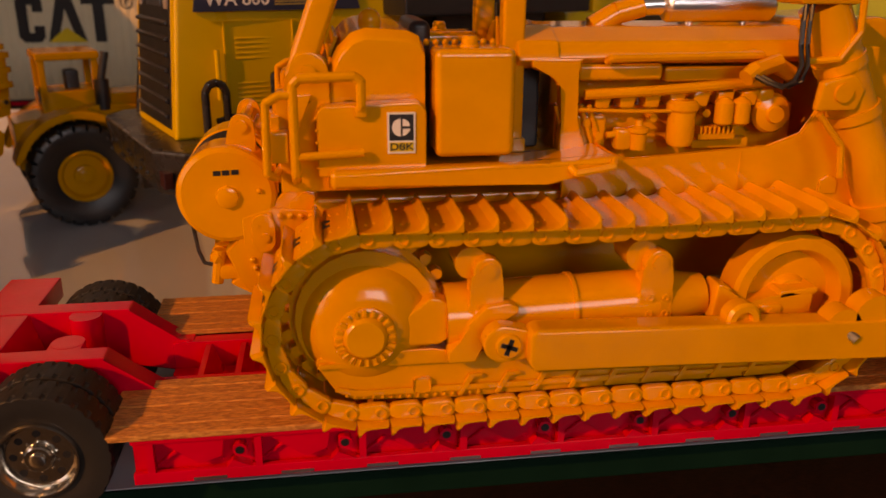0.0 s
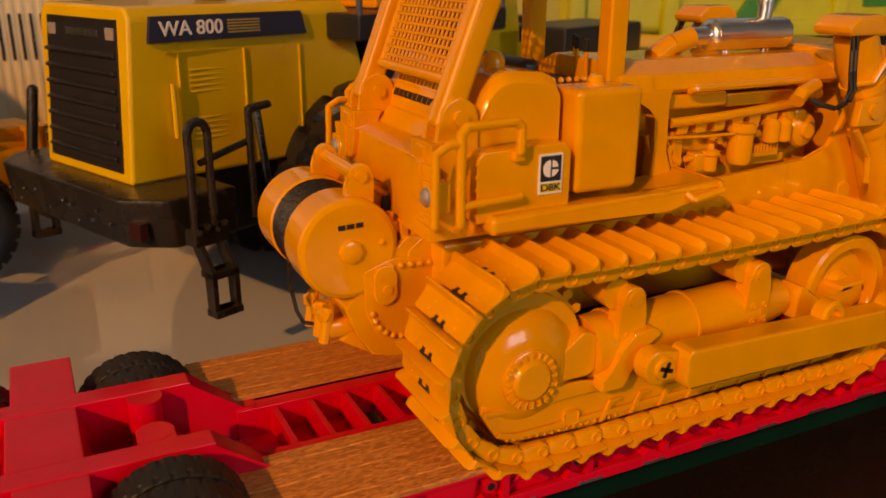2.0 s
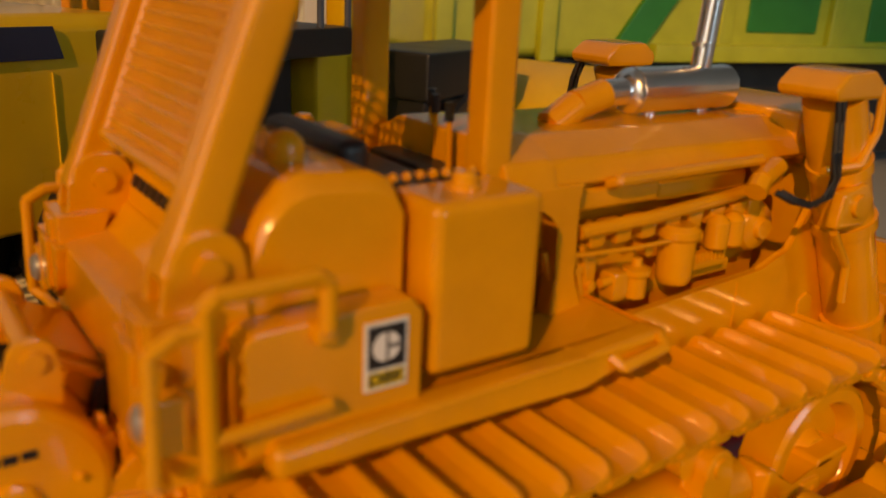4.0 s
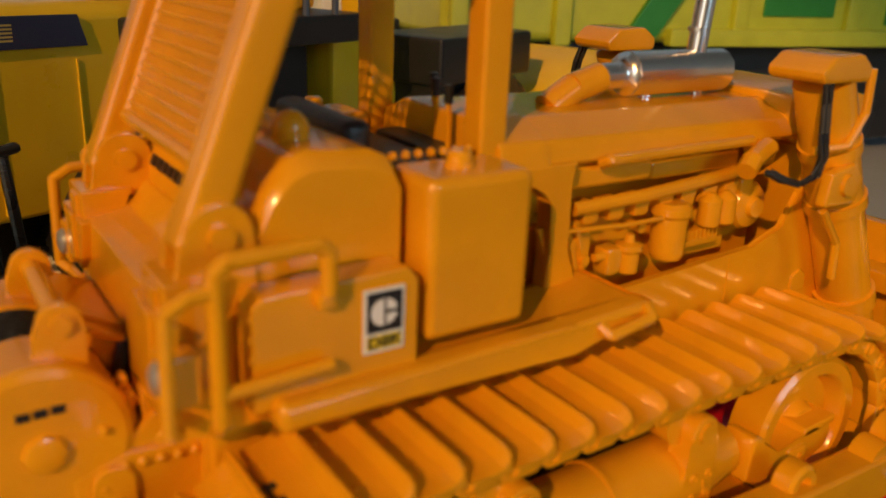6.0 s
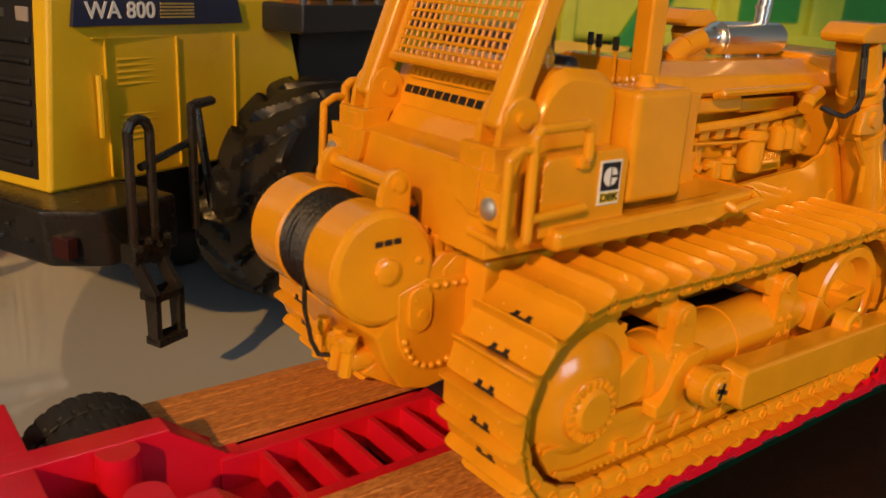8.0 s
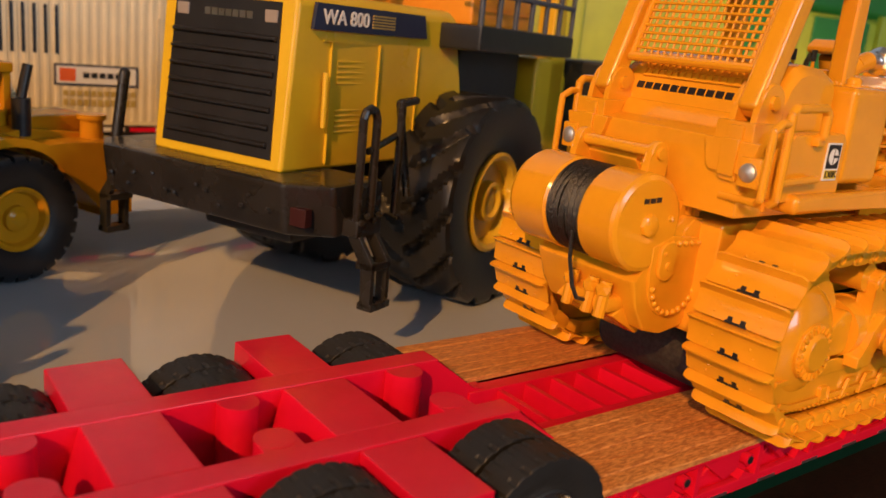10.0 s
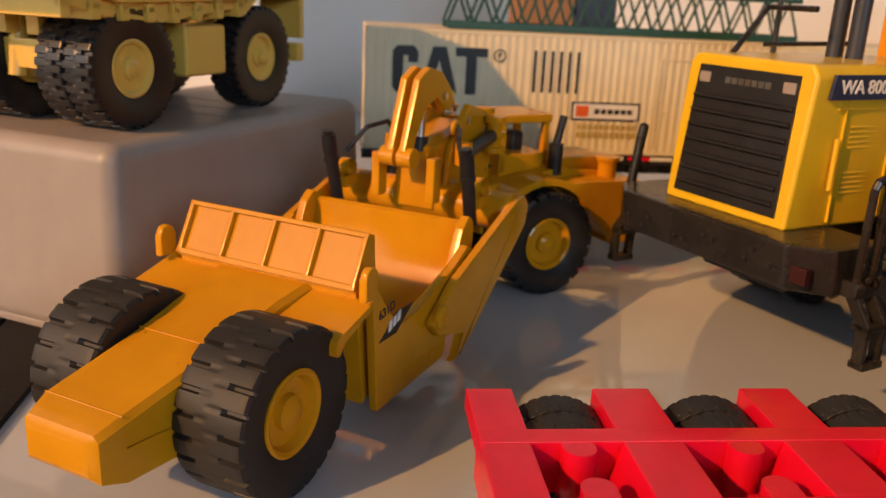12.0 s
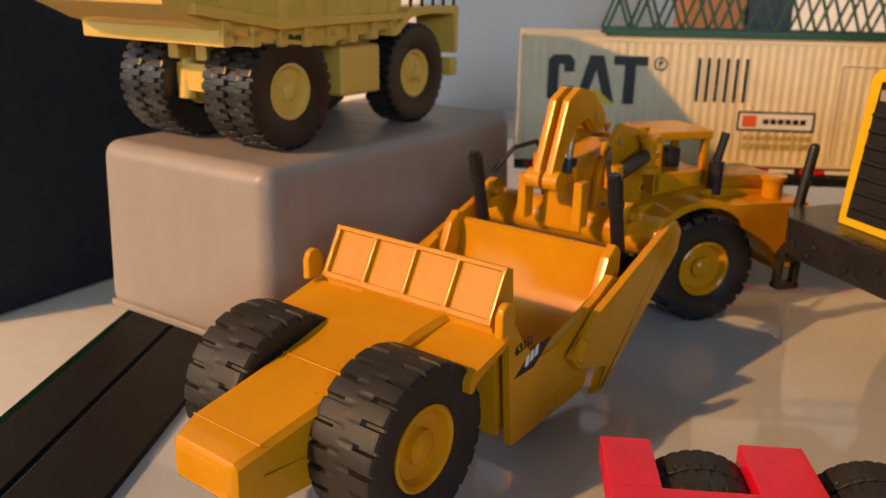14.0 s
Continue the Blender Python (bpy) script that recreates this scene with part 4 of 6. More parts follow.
for k in range(3):
    box(bm, -2.96 + 0.125 * k, -2.86 + 0.125 * k, 11.690, 11.699, 4.63 + 0.005 * k, 4.70 + 0.005 * k)
part("print_bar", bm, INK, dr)
bm = B()
prism(bm, [(WX - 0.1, 3.5), (-2.70, 3.05), (-2.5, 2.72), (-2.1, 2.62), (-1.6, 2.7), (-1.45, 3.2), (-1.45, 4.35), (-1.95, 4.42), (-2.2, 4.2), (-2.4, 3.9)], "y", 11.74, 13.7, 0.05)
wc = part("gear_case", bm, PAINT, wn_)
bm = B()
prism(bm, [(-1.95, 3.85), (-1.45, 3.85), (-1.42, 4.3), (-1.75, 4.36), (-1.95, 4.2)], "y", 11.72, 11.98, 0.03)
for k in range(4):
    box(bm, -2.20 + 0.17 * k, -2.07 + 0.17 * k, 11.80, 12.15, 4.32, 4.62, 0.025)
    box(bm, -2.17 + 0.17 * k, -2.10 + 0.17 * k, 11.86, 12.0, 4.60, 4.74, 0.02)
box(bm, -2.24, -1.50, 11.84, 12.1, 4.46, 4.56, 0.02)
rod(bm, (-1.62, 11.74, 4.52), (-1.62, 11.9, 4.52), 0.06, seg=10)
part("control_valve", bm, PAINT, wc)
bm = tube(B(), [(-2.1, 12.25, 4.5), (-2.0, 12.3, 4.84), (-1.82, 12.3, 4.92), (-1.62, 12.28, 4.80), (-1.55, 12.25, 4.5)], 0.075, 10)
part("hose", bm, BLACK, wc, "black rubber hose loop")
PLATE = [(-1.46, 4.06), (-2.2, 4.14), (-2.62, 4.0), (-2.60, 3.55)] + arc(-2.02, 3.46, 0.56, 190, 350, 12) + [(-1.46, 3.6)]
cp = part("cover_plate", prism(B(), PLATE, "y", 11.69, 11.76, 0.025), PAINT, wc)
BOLTS = [(-2.22 + 0.145 * k, 4.03 - 0.006 * k) for k in range(5)] + [(-1.53, 3.95 - 0.14 * k) for k in range(4)] + arc(-2.02, 3.46, 0.49, 350, 190, 11)
for bx, bz in BOLTS:
    part("cover_bolt", ball(B(), (bx, 11.682, bz), 0.048, 2, (1, 0.9, 1)), PAINT, wc)
bm = prism(B(), arc(-2.32, 3.90, 0.17, 0, 180, 8) + arc(-2.32, 3.66, 0.17, 180, 360, 8), "y", 11.63, 11.70, 0.02)
rod(bm, (-2.30, 11.60, 3.72), (-2.30, 11.66, 3.72), 0.065, seg=14)
rod(bm, (-2.40, 11.61, 3.90), (-2.40, 11.66, 3.90), 0.025, seg=8)
part("inspection_cover", bm, PAINT, wc)
bm = B()
rod(bm, (-2.55, 11.85, 5.28), (-2.55, 13.4, 5.28), 0.085, seg=12)
for yy in (11.95, 13.35):
    prism(bm, [(-2.80, 4.98), (-2.36, 4.90), (-2.37, 5.2)] + arc(-2.55, 5.28, 0.17, 0, 180, 10) + [(-2.74, 5.15)], "y", yy - 0.06, yy + 0.06, 0.02)
rod(bm, (-2.4, 13.0, 5.1), (-1.7, 13.0, 4.75), 0.05)
rod(bm, (-2.4, 12.3, 5.1), (-1.7, 12.3, 4.70), 0.05)
part("guide_bar", bm, PAINT, wn_)
part("apron_plate", prism(B(), [(-2.50, 5.12), (-2.44, 5.22), (-1.72, 4.82), (-1.46, 4.80), (-1.46, 4.40), (-2.0, 4.40)], "y", 12.35, 13.45, 0.03), PAINT, wn_)
bm = B()
box(bm, -3.05, -2.45, 12.0, 12.9, 2.95, 3.2, 0.08)
for yy in (12.1, 12.35, 12.75):
    rod(bm, (-3.08, yy, 2.9), (-3.0, yy, 3.42), 0.09, seg=10)
    ball(bm, (-3.05, yy, 3.3), 0.13, 1)
prism(bm, [(-2.9, 2.9), (-2.3, 2.55), (-2.1, 2.8), (-2.5, 3.2)], "y", 12.0, 13.2, 0.05)
part("drawbar", bm, PAINT, wn_)
bm = tube(B(), [(-3.42, 12.5, 4.1), (-3.42, 12.48, 3.7), (-3.36, 12.42, 3.3), (-3.28, 12.38, 3.12), (-3.05, 12.36, 3.06)], 0.03, 8)
ball(bm, (-3.05, 12.36, 3.06), 0.10, 1)
part("hanging_thread", bm, ROPE, wn_, "loose end of black thread")

# ---- red lowboy trailer ----
tr = thing("lowboy_trailer", (-4.0, 12.85, 0.0), 0, "red plastic lowboy trailer with wooden deck planks and chrome wheels", "model trailer", absolute=True)
TX0, TX1 = -11.9, -4.9
for ya, yb in ((11.70, 12.10), (13.55, 13.95)):
    bm = prism(B(), [(TX0, 1.10), (-5.0, 1.0), (-4.0, 0.75), (-3.7, 0.8), (-3.75, 1.32), (-4.0, 1.32), (-4.75, 1.95), (TX0, 1.95)], "y", ya, yb, 0.03)
    part("bogie_beam", bm, RED, tr)
part("end_beam", box(B(), TX0, TX0 + 0.75, 12.10, 13.55, 0.95, 1.94, 0.03), RED, tr)
for xa, xb in ((-11.9, -11.12), (-9.76, -8.78), (-7.18, -6.30)):
    for ya, yb in ((10.32, 11.70), (13.95, 15.32)):
        part("fender_block", box(B(), xa, xb, ya, yb, 1.55, 1.935, 0.03), RED, tr)
for xc in (-9.25, -6.75):
    bm = prism(B(), [(xc - 0.50, 1.94), (xc + 0.42, 1.94), (xc + 0.62, 1.2), (xc - 0.7, 1.2)], "y", 12.10, 13.55, 0.03)
    part("cross_member", bm, RED, tr)
for xc in (-10.45, -7.9, -5.42):
    for yc, ys in ((12.38, 12.1), (13.42, 13.55)):
        bm = B()
        rod(bm, (xc, yc, 0.9), (xc, yc, 1.93), 0.25, seg=20)
        box(bm, xc - 0.25, xc + 0.25, min(yc, ys), max(yc, ys), 0.9, 1.925, 0.01)
        part("post", bm, RED, tr)
    bm = box(B(), xc - 0.75, xc + 0.75, 12.10, 13.55, 0.35, 0.45, 0.02)
    part("bay_floor", bm, RED, tr)
    bm = B()
    rod(bm, (xc - 0.1, 12.9, 1.25), (xc + 0.45, 12.9, 1.35), 0.16, 0.13, seg=12)
    part("spring_seat", bm, RED, tr)
    part("bay_rod", rod(B(), (xc - 0.62, 12.15, 1.02), (xc - 0.25, 13.5, 1.02), 0.05, seg=8), BLACK, tr)
    part("axle", rod(B(), (xc, 10.6, 1.08), (xc, 15.1, 1.08), 0.10, seg=10), BLACK, tr)
    for yy, out in ((10.62, -1), (11.20, -1), (14.25, 1), (14.82, 1)):
        TR, TZ = 0.97, 1.10 if out < 0 else 0.97
        bm = tyre_bm(TR, 0.52, 0.52, 30, 0.7, 0.022, "bar", 0.05)
        bmesh.ops.translate(bm, vec=Vector((xc + 0.02, yy, TZ)), verts=bm.verts)
        wh = part("wheel", lathe(B(), [(-0.06, 0.5), (0.06, 0.5)], (xc + 0.02, yy, TZ), "y", 24), BLACK, tr)
        part("tyre", bm, RUBBER, wh)
        if abs(yy - 12.85) > 2.1:
            c = (xc + 0.02, yy, TZ)
            b = lathe(B(), [(0.10, 0.50), (0.23, 0.56), (0.27, 0.545), (0.27, 0.52), (0.20, 0.49), (0.17, 0.46), (0.09, 0.43), (0.08, 0.40), (0.10, 0.30), (0.09, 0.21), (0.18, 0.19), (0.20, 0.17), (0.20, 0.11), (0.23, 0.10), (0.24, 0.07), (0.24, 0.001)], c, "y", 36, sign=out)
            for k in range(10):
                a = 2 * math.pi * (k + 0.5) / 10
                ball(b, Vector(c) + Vector((0.24 * math.cos(a), out * 0.10, 0.24 * math.sin(a))), 0.024, 1)
            part("rim", b, RIM, wh, "chrome rim with round holes")
            b = B()
            for k in range(8):
                a = 2 * math.pi * k / 8
                p = Vector(c) + Vector((0.345 * math.cos(a), out * 0.08, 0.345 * math.sin(a)))
                rod(b, p, p + Vector((0, out * 0.022, 0)), 0.055, seg=12)
            part("rim_hole", b, BLACK, wh, kind="stuff")
# lower deck
for ya, yb in ((12.0, 12.28), (13.5, 13.78)):
    part("deck_beam", box(B(), -4.1, 16.0, ya, yb, 0.75, 1.30, 0.02), RED, tr)
for k in range(7):
    x = -3.55 + k * 0.58
    bm = prism(B(), [(x, 1.26), (x + 0.10, 1.26), (x + 0.22, 0.9), (x + 0.30, 0.8), (x - 0.02, 0.8)], "y", 12.28, 13.5, 0.01)
    part("deck_rib", bm, RED, tr)
part("deck_pan", box(B(), -4.1, -2.2, 12.28, 13.5, 0.72, 0.82), RED, tr)
part("deck_pan", box(B(), -1.5, 16, 12.28, 13.5, 0.72, 0.82), RED, tr)
for ya, yb, s in ((10.36, 11.98, -1), (13.80, 15.36, 1)):
    bm = B()
    e = ya + 0.03 if s < 0 else yb - 0.03
    box(bm, -4.2, 16, min(e, e - s * 0.10), max(e, e - s * 0.10), 0.60, 0.78, 0.02)
    box(bm, -4.2, 16, min(e, e - s * 0.10), max(e, e - s * 0.10), 1.22, 1.30, 0.02)
    box(bm, -4.2, 16, ya + 0.1, yb - 0.1, 0.62, 0.72)
    part("side_rail", bm, RED, tr)
    w0 = e - s * 0.16
    part("side_web", box(B(), -4.2, 16, min(w0, w0 - s * 0.04), max(w0, w0 - s * 0.04), 0.72, 1.28), RED, tr)
    for k in range(14):
        x = -4.0 + 1.45 * k
        bm = B()
        prism(bm, [(x, 0.78), (x + 0.10, 0.78), (x + 0.10, 1.25), (x, 1.25)], "y", min(e, w0), max(e, w0))
        prism(bm, [(x + 0.2, 1.22), (x + 1.05, 1.22), (x + 1.0, 0.95), (x + 0.7, 0.85)], "y", min(e - s * .03, w0), max(e - s * .03, w0), 0.015)
        rod(bm, (x + 1.25, e, 1.05), (x + 1.25, w0, 1.05), 0.10, seg=10)
        prism(bm, [(x + 1.05, 0.78), (x + 1.4, 0.78), (x + 1.15, 0.9)], "y", min(e, w0), max(e, w0))
        tube(bm, [(x + 0.12, w0 + s * 0.02, 0.82), (x + 0.55, w0 + s * 0.03, 1.16), (x + 1.0, w0 + s * 0.02, 0.84)], 0.03, 6)
        sb = part("side_bracket", bm, RED, tr)
        part("hole", rod(B(), (x + 1.25, e - s * 0.005, 1.05), (x + 1.25, e + s * 0.01, 1.05), 0.06, seg=10), BLACK, sb)
    for k in range(16):
        x = -3.4 + 1.2 * k
        part("reflector_mark", box(B(), x, x + 0.45, min(e, e + s * 0.006), max(e, e + s * 0.006), 0.62, 0.665), STEEL, tr)
    k0 = 6
    wdt = (yb - ya) / k0
    for k in range(k0):
        pl = box(B(), -4.55, 16.0, ya + k * wdt + 0.006, ya + (k + 1) * wdt - 0.006, 1.30, 1.40 - (0.0 if k % 2 else 0.008), 0.014, 1)
        part("deck_plank", pl, WOOD if s < 0 else WOOD2, tr)
# dark pad under the bulldozer's belly
fp = thing("foam_pad", (1.5, 12.6, 1.3), 0, "dark grey speckled foam pad wedged under the bulldozer", "foam pad", absolute=True)
bm = prism(B(), arc(-0.35, 1.92, 0.60, 270, 90, 10) + [(5.0, 2.52), (5.0, 1.32)], "y", 11.2, 13.95, 0.08)
part("pad", bm, FOAM, fp)
# gooseneck at the front of the trailer
bm = prism(B(), [(15.8, 0.7), (16.4, 0.7), (17.2, 2.4), (22.0, 2.6), (22.0, 3.1), (17.0, 3.0), (15.8, 1.4)], "y", 11.0, 14.7, 0.05)
part("gooseneck", bm, RED, tr)
bm = B()
box(bm, 17.5, 21.5, 11.4, 14.3, 3.1, 3.16, 0.02)
part("gooseneck_plate", bm, CHARCOAL, tr)
# ---- wheel loader ----
ld = thing("wheel_loader", (-5.39, 20.9, 0), 23.0, "large yellow model wheel loader with black grille and charcoal bumper", "model loader")
bm = prism(B(), [(-1.80, 3.62), (1.80, 3.62), (1.80, 6.9), (1.62, 7.12), (-1.62, 7.12), (-1.80, 6.9)], "x", 0.0, 5.8)
for v in bm.verts:
    v.co.x += 0.085 * (v.co.z - 3.6) if v.co.x < 1 else (1.1 - 0.30 * (v.co.z - 3.6))
    v.co.y *= 1.0 + 0.02 * max(0, v.co.x)
bmesh.ops.bevel(bm, geom=list(bm.edges), offset=0.09, segments=3, profile=0.5, affect="EDGES")
hd = part("engine_hood", bm, LOADER, ld)


def rear(z, o=0.0):
    return 0.085 * (z - 3.6) - o


bm = prism(B(), [(-1.52, 3.85), (1.52, 3.85), (1.42, 6.86), (-1.42, 6.86)], "x", -0.03, 0.03)
for v in bm.verts:
    v.co.x += rear(v.co.z)
gr = part("grille", bm, BLACK, hd, "black slatted radiator grille")
for k in range(7):
    z = 4.05 + k * 0.34
    bm = B()
    for j in range(1):
        prism(bm, [(rear(z, 0.03), z), (rear(z, 0.12), z + 0.05), (rear(z, 0.12), z + 0.10), (rear(z, 0.03), z + 0.14)], "y", -1.40, 1.40, 0.012)
    part("slat", bm, BLACK, gr)
for y in (-1.2, 1.2):
    part("grille_lamp", box(B(), rear(6.6, 0.06), rear(6.6, 0.0), y - 0.16, y + 0.16, 6.46, 6.70, 0.02), GREYBOX, gr)
for k in range(7):
    part("name_bar", box(B(), rear(6.58, 0.045), rear(6.58, 0.0), 0.58 - k * 0.19 - 0.15, 0.58 - k * 0.19, 6.50, 6.64), STEEL, gr)
# side decal and louvres
for s in (-1, 1):
    yy = s * 1.845
    bm = prism(B(), [(0.62, 6.42), (4.55, 6.42), (4.40, 6.93), (0.70, 6.93)], "y", min(yy, yy + s * 0.08), max(yy, yy + s * 0.08))
    for v in bm.verts:
        v.co.y += s * 0.03 * (v.co.x - 0.6)
    pl = part("name_plate", bm, NAVYPRINT, hd, "navy decal strip")
    if s < 0:
        lettering("model_lettering", "WA 800", 0.40, Matrix.Translation((1.6, yy - 0.12, 6.67)) @ Matrix.Rotation(radians(-1.7), 4, "Z") @ Matrix.Rotation(radians(90), 4, "X"), WHITE, pl, 0.01, 1.05)
    for k in range(5):
        part("stripe_bar", box(B(), 2.45, 4.2, min(yy + s * .13, yy + s * 0.16), max(yy + s * .13, yy + s * 0.16), 6.54 + 0.06 * k, 6.57 + 0.06 * k), GOLDPRINT, pl)
    bm = B()
    for (x0, x1, z0, z1) in ((1.5, 2.7, 5.35, 5.95), (3.0, 3.75, 5.40, 5.95), (4.1, 4.8, 5.35, 5.9), (1.5, 2.6, 4.35, 4.95), (2.9, 3.6, 4.45, 5.0)):
        n = int((z1 - z0) / 0.11)
        for k in range(n):
            prism(bm, [(z0 + 0.11 * k, 0), (z0 + 0.11 * k + 0.07, 0), (z0 + 0.11 * k + 0.03, 0.022)], "x", x0, x1, m=Matrix(((1, 0, 0, 0), (0, 0, s, yy + s * 0.015 * x0), (0, 1, 0, 0), (0, 0, 0, 1))))
    part("louvre_field", bm, LOADER, hd)
    bm = B()
    for x in (1.25, 2.85, 4.35):
        box(bm, x, x + 0.025, min(yy, yy + s * (0.02 + .03 * x)), max(yy, yy + s * (0.02 + .03 * x)), 3.75, 6.2)
    box(bm, 1.0, 4.9, min(yy, yy + s * 0.06), max(yy, yy + s * 0.06), 6.2, 6.225)
    part("panel_seam", bm, LOADER, hd)
    rl = rod(B(), (1.05, yy + s * 0.1, 4.5), (1.05, yy + s * 0.1, 5.6), 0.06, seg=8)
    part("door_handle", rl, LOADER, hd)
# bumper
bm = prism(B(), [(-0.75, -2.5), (-0.15, -3.25), (1.5, -3.25), (1.5, 3.25), (-0.15, 3.25), (-0.75, 2.5)], "z", 2.62, 3.64)
for v in bm.verts:
    if v.co.z < 3:
        v.co.x += 0.15 if v.co.x < 1 else 0
bmesh.ops.bevel(bm, geom=list(bm.edges), offset=0.10, segments=2, profile=0.5, affect="EDGES")
bp = part("bumper", bm, CHARCOAL, ld, "dusty charcoal counterweight bumper")
bm = B()
for k in range(12):
    y = -2.2 + 0.4 * k + 0.12 * math.sin(k * 2.3)
    ball(bm, (-0.76, y, 3.1 + 0.18 * math.sin(k * 1.7)), 0.05, 1)
part("bolt_row", bm, CHARCOAL, bp)
part("tail_lamp", box(B(), -0.60, -0.40, -2.98, -2.6, 2.85, 3.2, 0.02), mat("dark_red_lens", (0.035, 0.006, 0.006), 0.4), bp)
# rails and steps on both sides
for s in (-1, 1):
    y = s * 3.50
    if s < 0:
        bm = tube(B(), [(0.28, y, 2.9), (0.28, y, 4.9), (0.36, y, 5.05), (0.5, y, 5.10), (0.64, y, 5.05), (0.72, y, 4.9), (0.72, y, 2.9)], 0.085, 10)
        rod(bm, (0.5, y, 4.3), (1.9, s * 3.2, 4.5), 0.07)
    else:
        bm = sweep(B(), [(0.30, y, 2.9), (0.46, y, 3.95), (0.60, y, 4.9), (0.62, y, 5.0)], 0.13, 12)
        ball(bm, (0.62, y, 5.0), 0.13)
    part("hand_rail", bm, CHARCOAL, ld)
    y2 = s * 3.3
    bm = tube(B(), [(1.85, y2, 2.9), (1.85, y2, 5.15), (2.35, y2, 5.2), (2.35, y2 - s * 0.4, 5.1), (2.3, y2, 3.2)], 0.085, 10)
    part("hand_rail", bm, CHARCOAL, ld)
    bm = B()
    for x in (0.28, 0.80):
        prism(bm, [(s * 3.25, 2.75), (s * 3.55, 2.75), (s * 3.95, 2.2), (s * 3.95, 1.3), (s * 3.7, 1.3), (s * 3.7, 2.1)], "x", x, x + 0.12, 0.02)
    box(bm, 0.28, 0.92, min(s * 3.65, s * 4.0), max(s * 3.65, s * 4.0), 1.25, 1.40, 0.02)
    box(bm, 0.28, 0.92, min(s * 3.55, s * 3.95), max(s * 3.55, s * 3.95), 2.05, 2.2, 0.02)
    box(bm, 0.2, 1.0, min(s * 3.0, s * 3.6), max(s * 3.0, s * 3.6), 2.65, 3.0, 0.05)
    for k in range(4):
        ball(bm, (0.3 + 0.2 * k, s * 3.6, 2.95 + 0.1 * (k % 2)), 0.08, 1)
    part("ladder_step", bm, CHARCOAL, ld)
# wheels
for ux in (6.2, 15.8):
    for s in (-1, 1):
        wheel(ld, (ux, s * 2.45, 2.62), 2.62, 1.2, 2.35, 15, 0.78, 0.17, TREAD, LOADER, out=s, style="chevron", hub=-0.1, bolts=10)
# chassis, platform, cab
part("chassis", box(B(), 1.0, 17.5, -1.3, 1.3, 1.9, 3.7, 0.15), BLACK, ld)
bm = B()
box(bm, 5.2, 10.8, -3.1, 3.1, 6.25, 6.85, 0.08)
box(bm, 6.9, 10.5, -1.6, 1.6, 3.6, 6.3, 0.1)
part("platform", bm, BLACK, ld, "black walkway platform")
RAIL = mat("blue_grey_rail", (0.05, 0.06, 0.09), 0.4)
for k in range(7):
    part("rail_post", rod(B(), (5.3 + 0.9 * k, -3.0, 6.8), (5.3 + 0.9 * k, -3.0, 9.2), 0.075, seg=8), RAIL, ld)
for z in (7.6, 8.4, 9.2):
    part("guard_rail", rod(B(), (5.3, -3.0, z), (10.7, -3.0, z), 0.07, seg=8), RAIL, ld, "thin blue-grey guard rail")
    part("guard_rail", rod(B(), (5.3, -3.0, z), (5.3, -1.9, z), 0.06, seg=8), RAIL, ld, "thin blue-grey guard rail")
bm = B()
box(bm, 7.1, 10.6, -1.75, 1.75, 6.85, 8.3, 0.12)
cb = part("cab", bm, SUNLITCAB, ld, "cab with dark windows, its paint coloured orange as in sunlight")
for x in (7.2, 10.4):
    for y in (-1.6, 1.6):
        part("cab_post", rod(B(), (x, y, 8.2), (x, y, 10.9), 0.14, seg=10), SUNLITCAB, cb)
part("cab_roof", box(B(), 6.9, 10.8, -1.95, 1.95, 10.8, 11.3, 0.15), SUNLITCAB, cb)
for z in (7.25, 7.75):
    part("cab_trim", box(B(), 7.4, 10.3, -1.78, -1.74, z, z + 0.03), SUNLITCAB, cb)
part("cab_glass", box(B(), 7.3, 10.3, -1.55, 1.55, 8.3, 10.8), WINGLASS, cb)
STACK = mat("blue_black_stack", (0.03, 0.035, 0.05), 0.4)
for y in (-0.2, 0.35):
    part("exhaust_pipe", rod(B(), (3.5, y, 7.05), (3.5, y, 9.8), 0.20, seg=16), STACK, ld)
bm = box(B(), 13.2, 17.9, -3.5, -1.2, 5.0, 6.2, 0.12)
box(bm, 13.4, 13.9, -3.3, -1.3, 3.4, 5.2, 0.1)
part("front_fender", bm, BLACK, ld, "black front fender with a dusty top")
part("front_fender", box(B(), 13.2, 17.9, 1.2, 3.5, 5.0, 6.2, 0.12), BLACK, ld, "black front fender with a dusty top")
part("lift_tower", prism(B(), [(11.9, 3.0), (13.2, 3.0), (12.9, 6.2), (12.4, 9.0), (11.8, 9.0)], "y", -2.0, -1.4, 0.1), LOADER, ld)
bm = B()
tube(bm, [(1.2, 1.4, 7.1), (2.2, 1.4, 8.2), (2.2, -0.0, 8.2)], 0.07)
tube(bm, [(2.6, 1.4, 7.1), (2.6, 1.4, 9.4)], 0.07)
tube(bm, [(1.8, 1.0, 7.35), (4.8, 1.0, 7.4)], 0.06)
part("hood_rail", bm, CHARCOAL, ld)
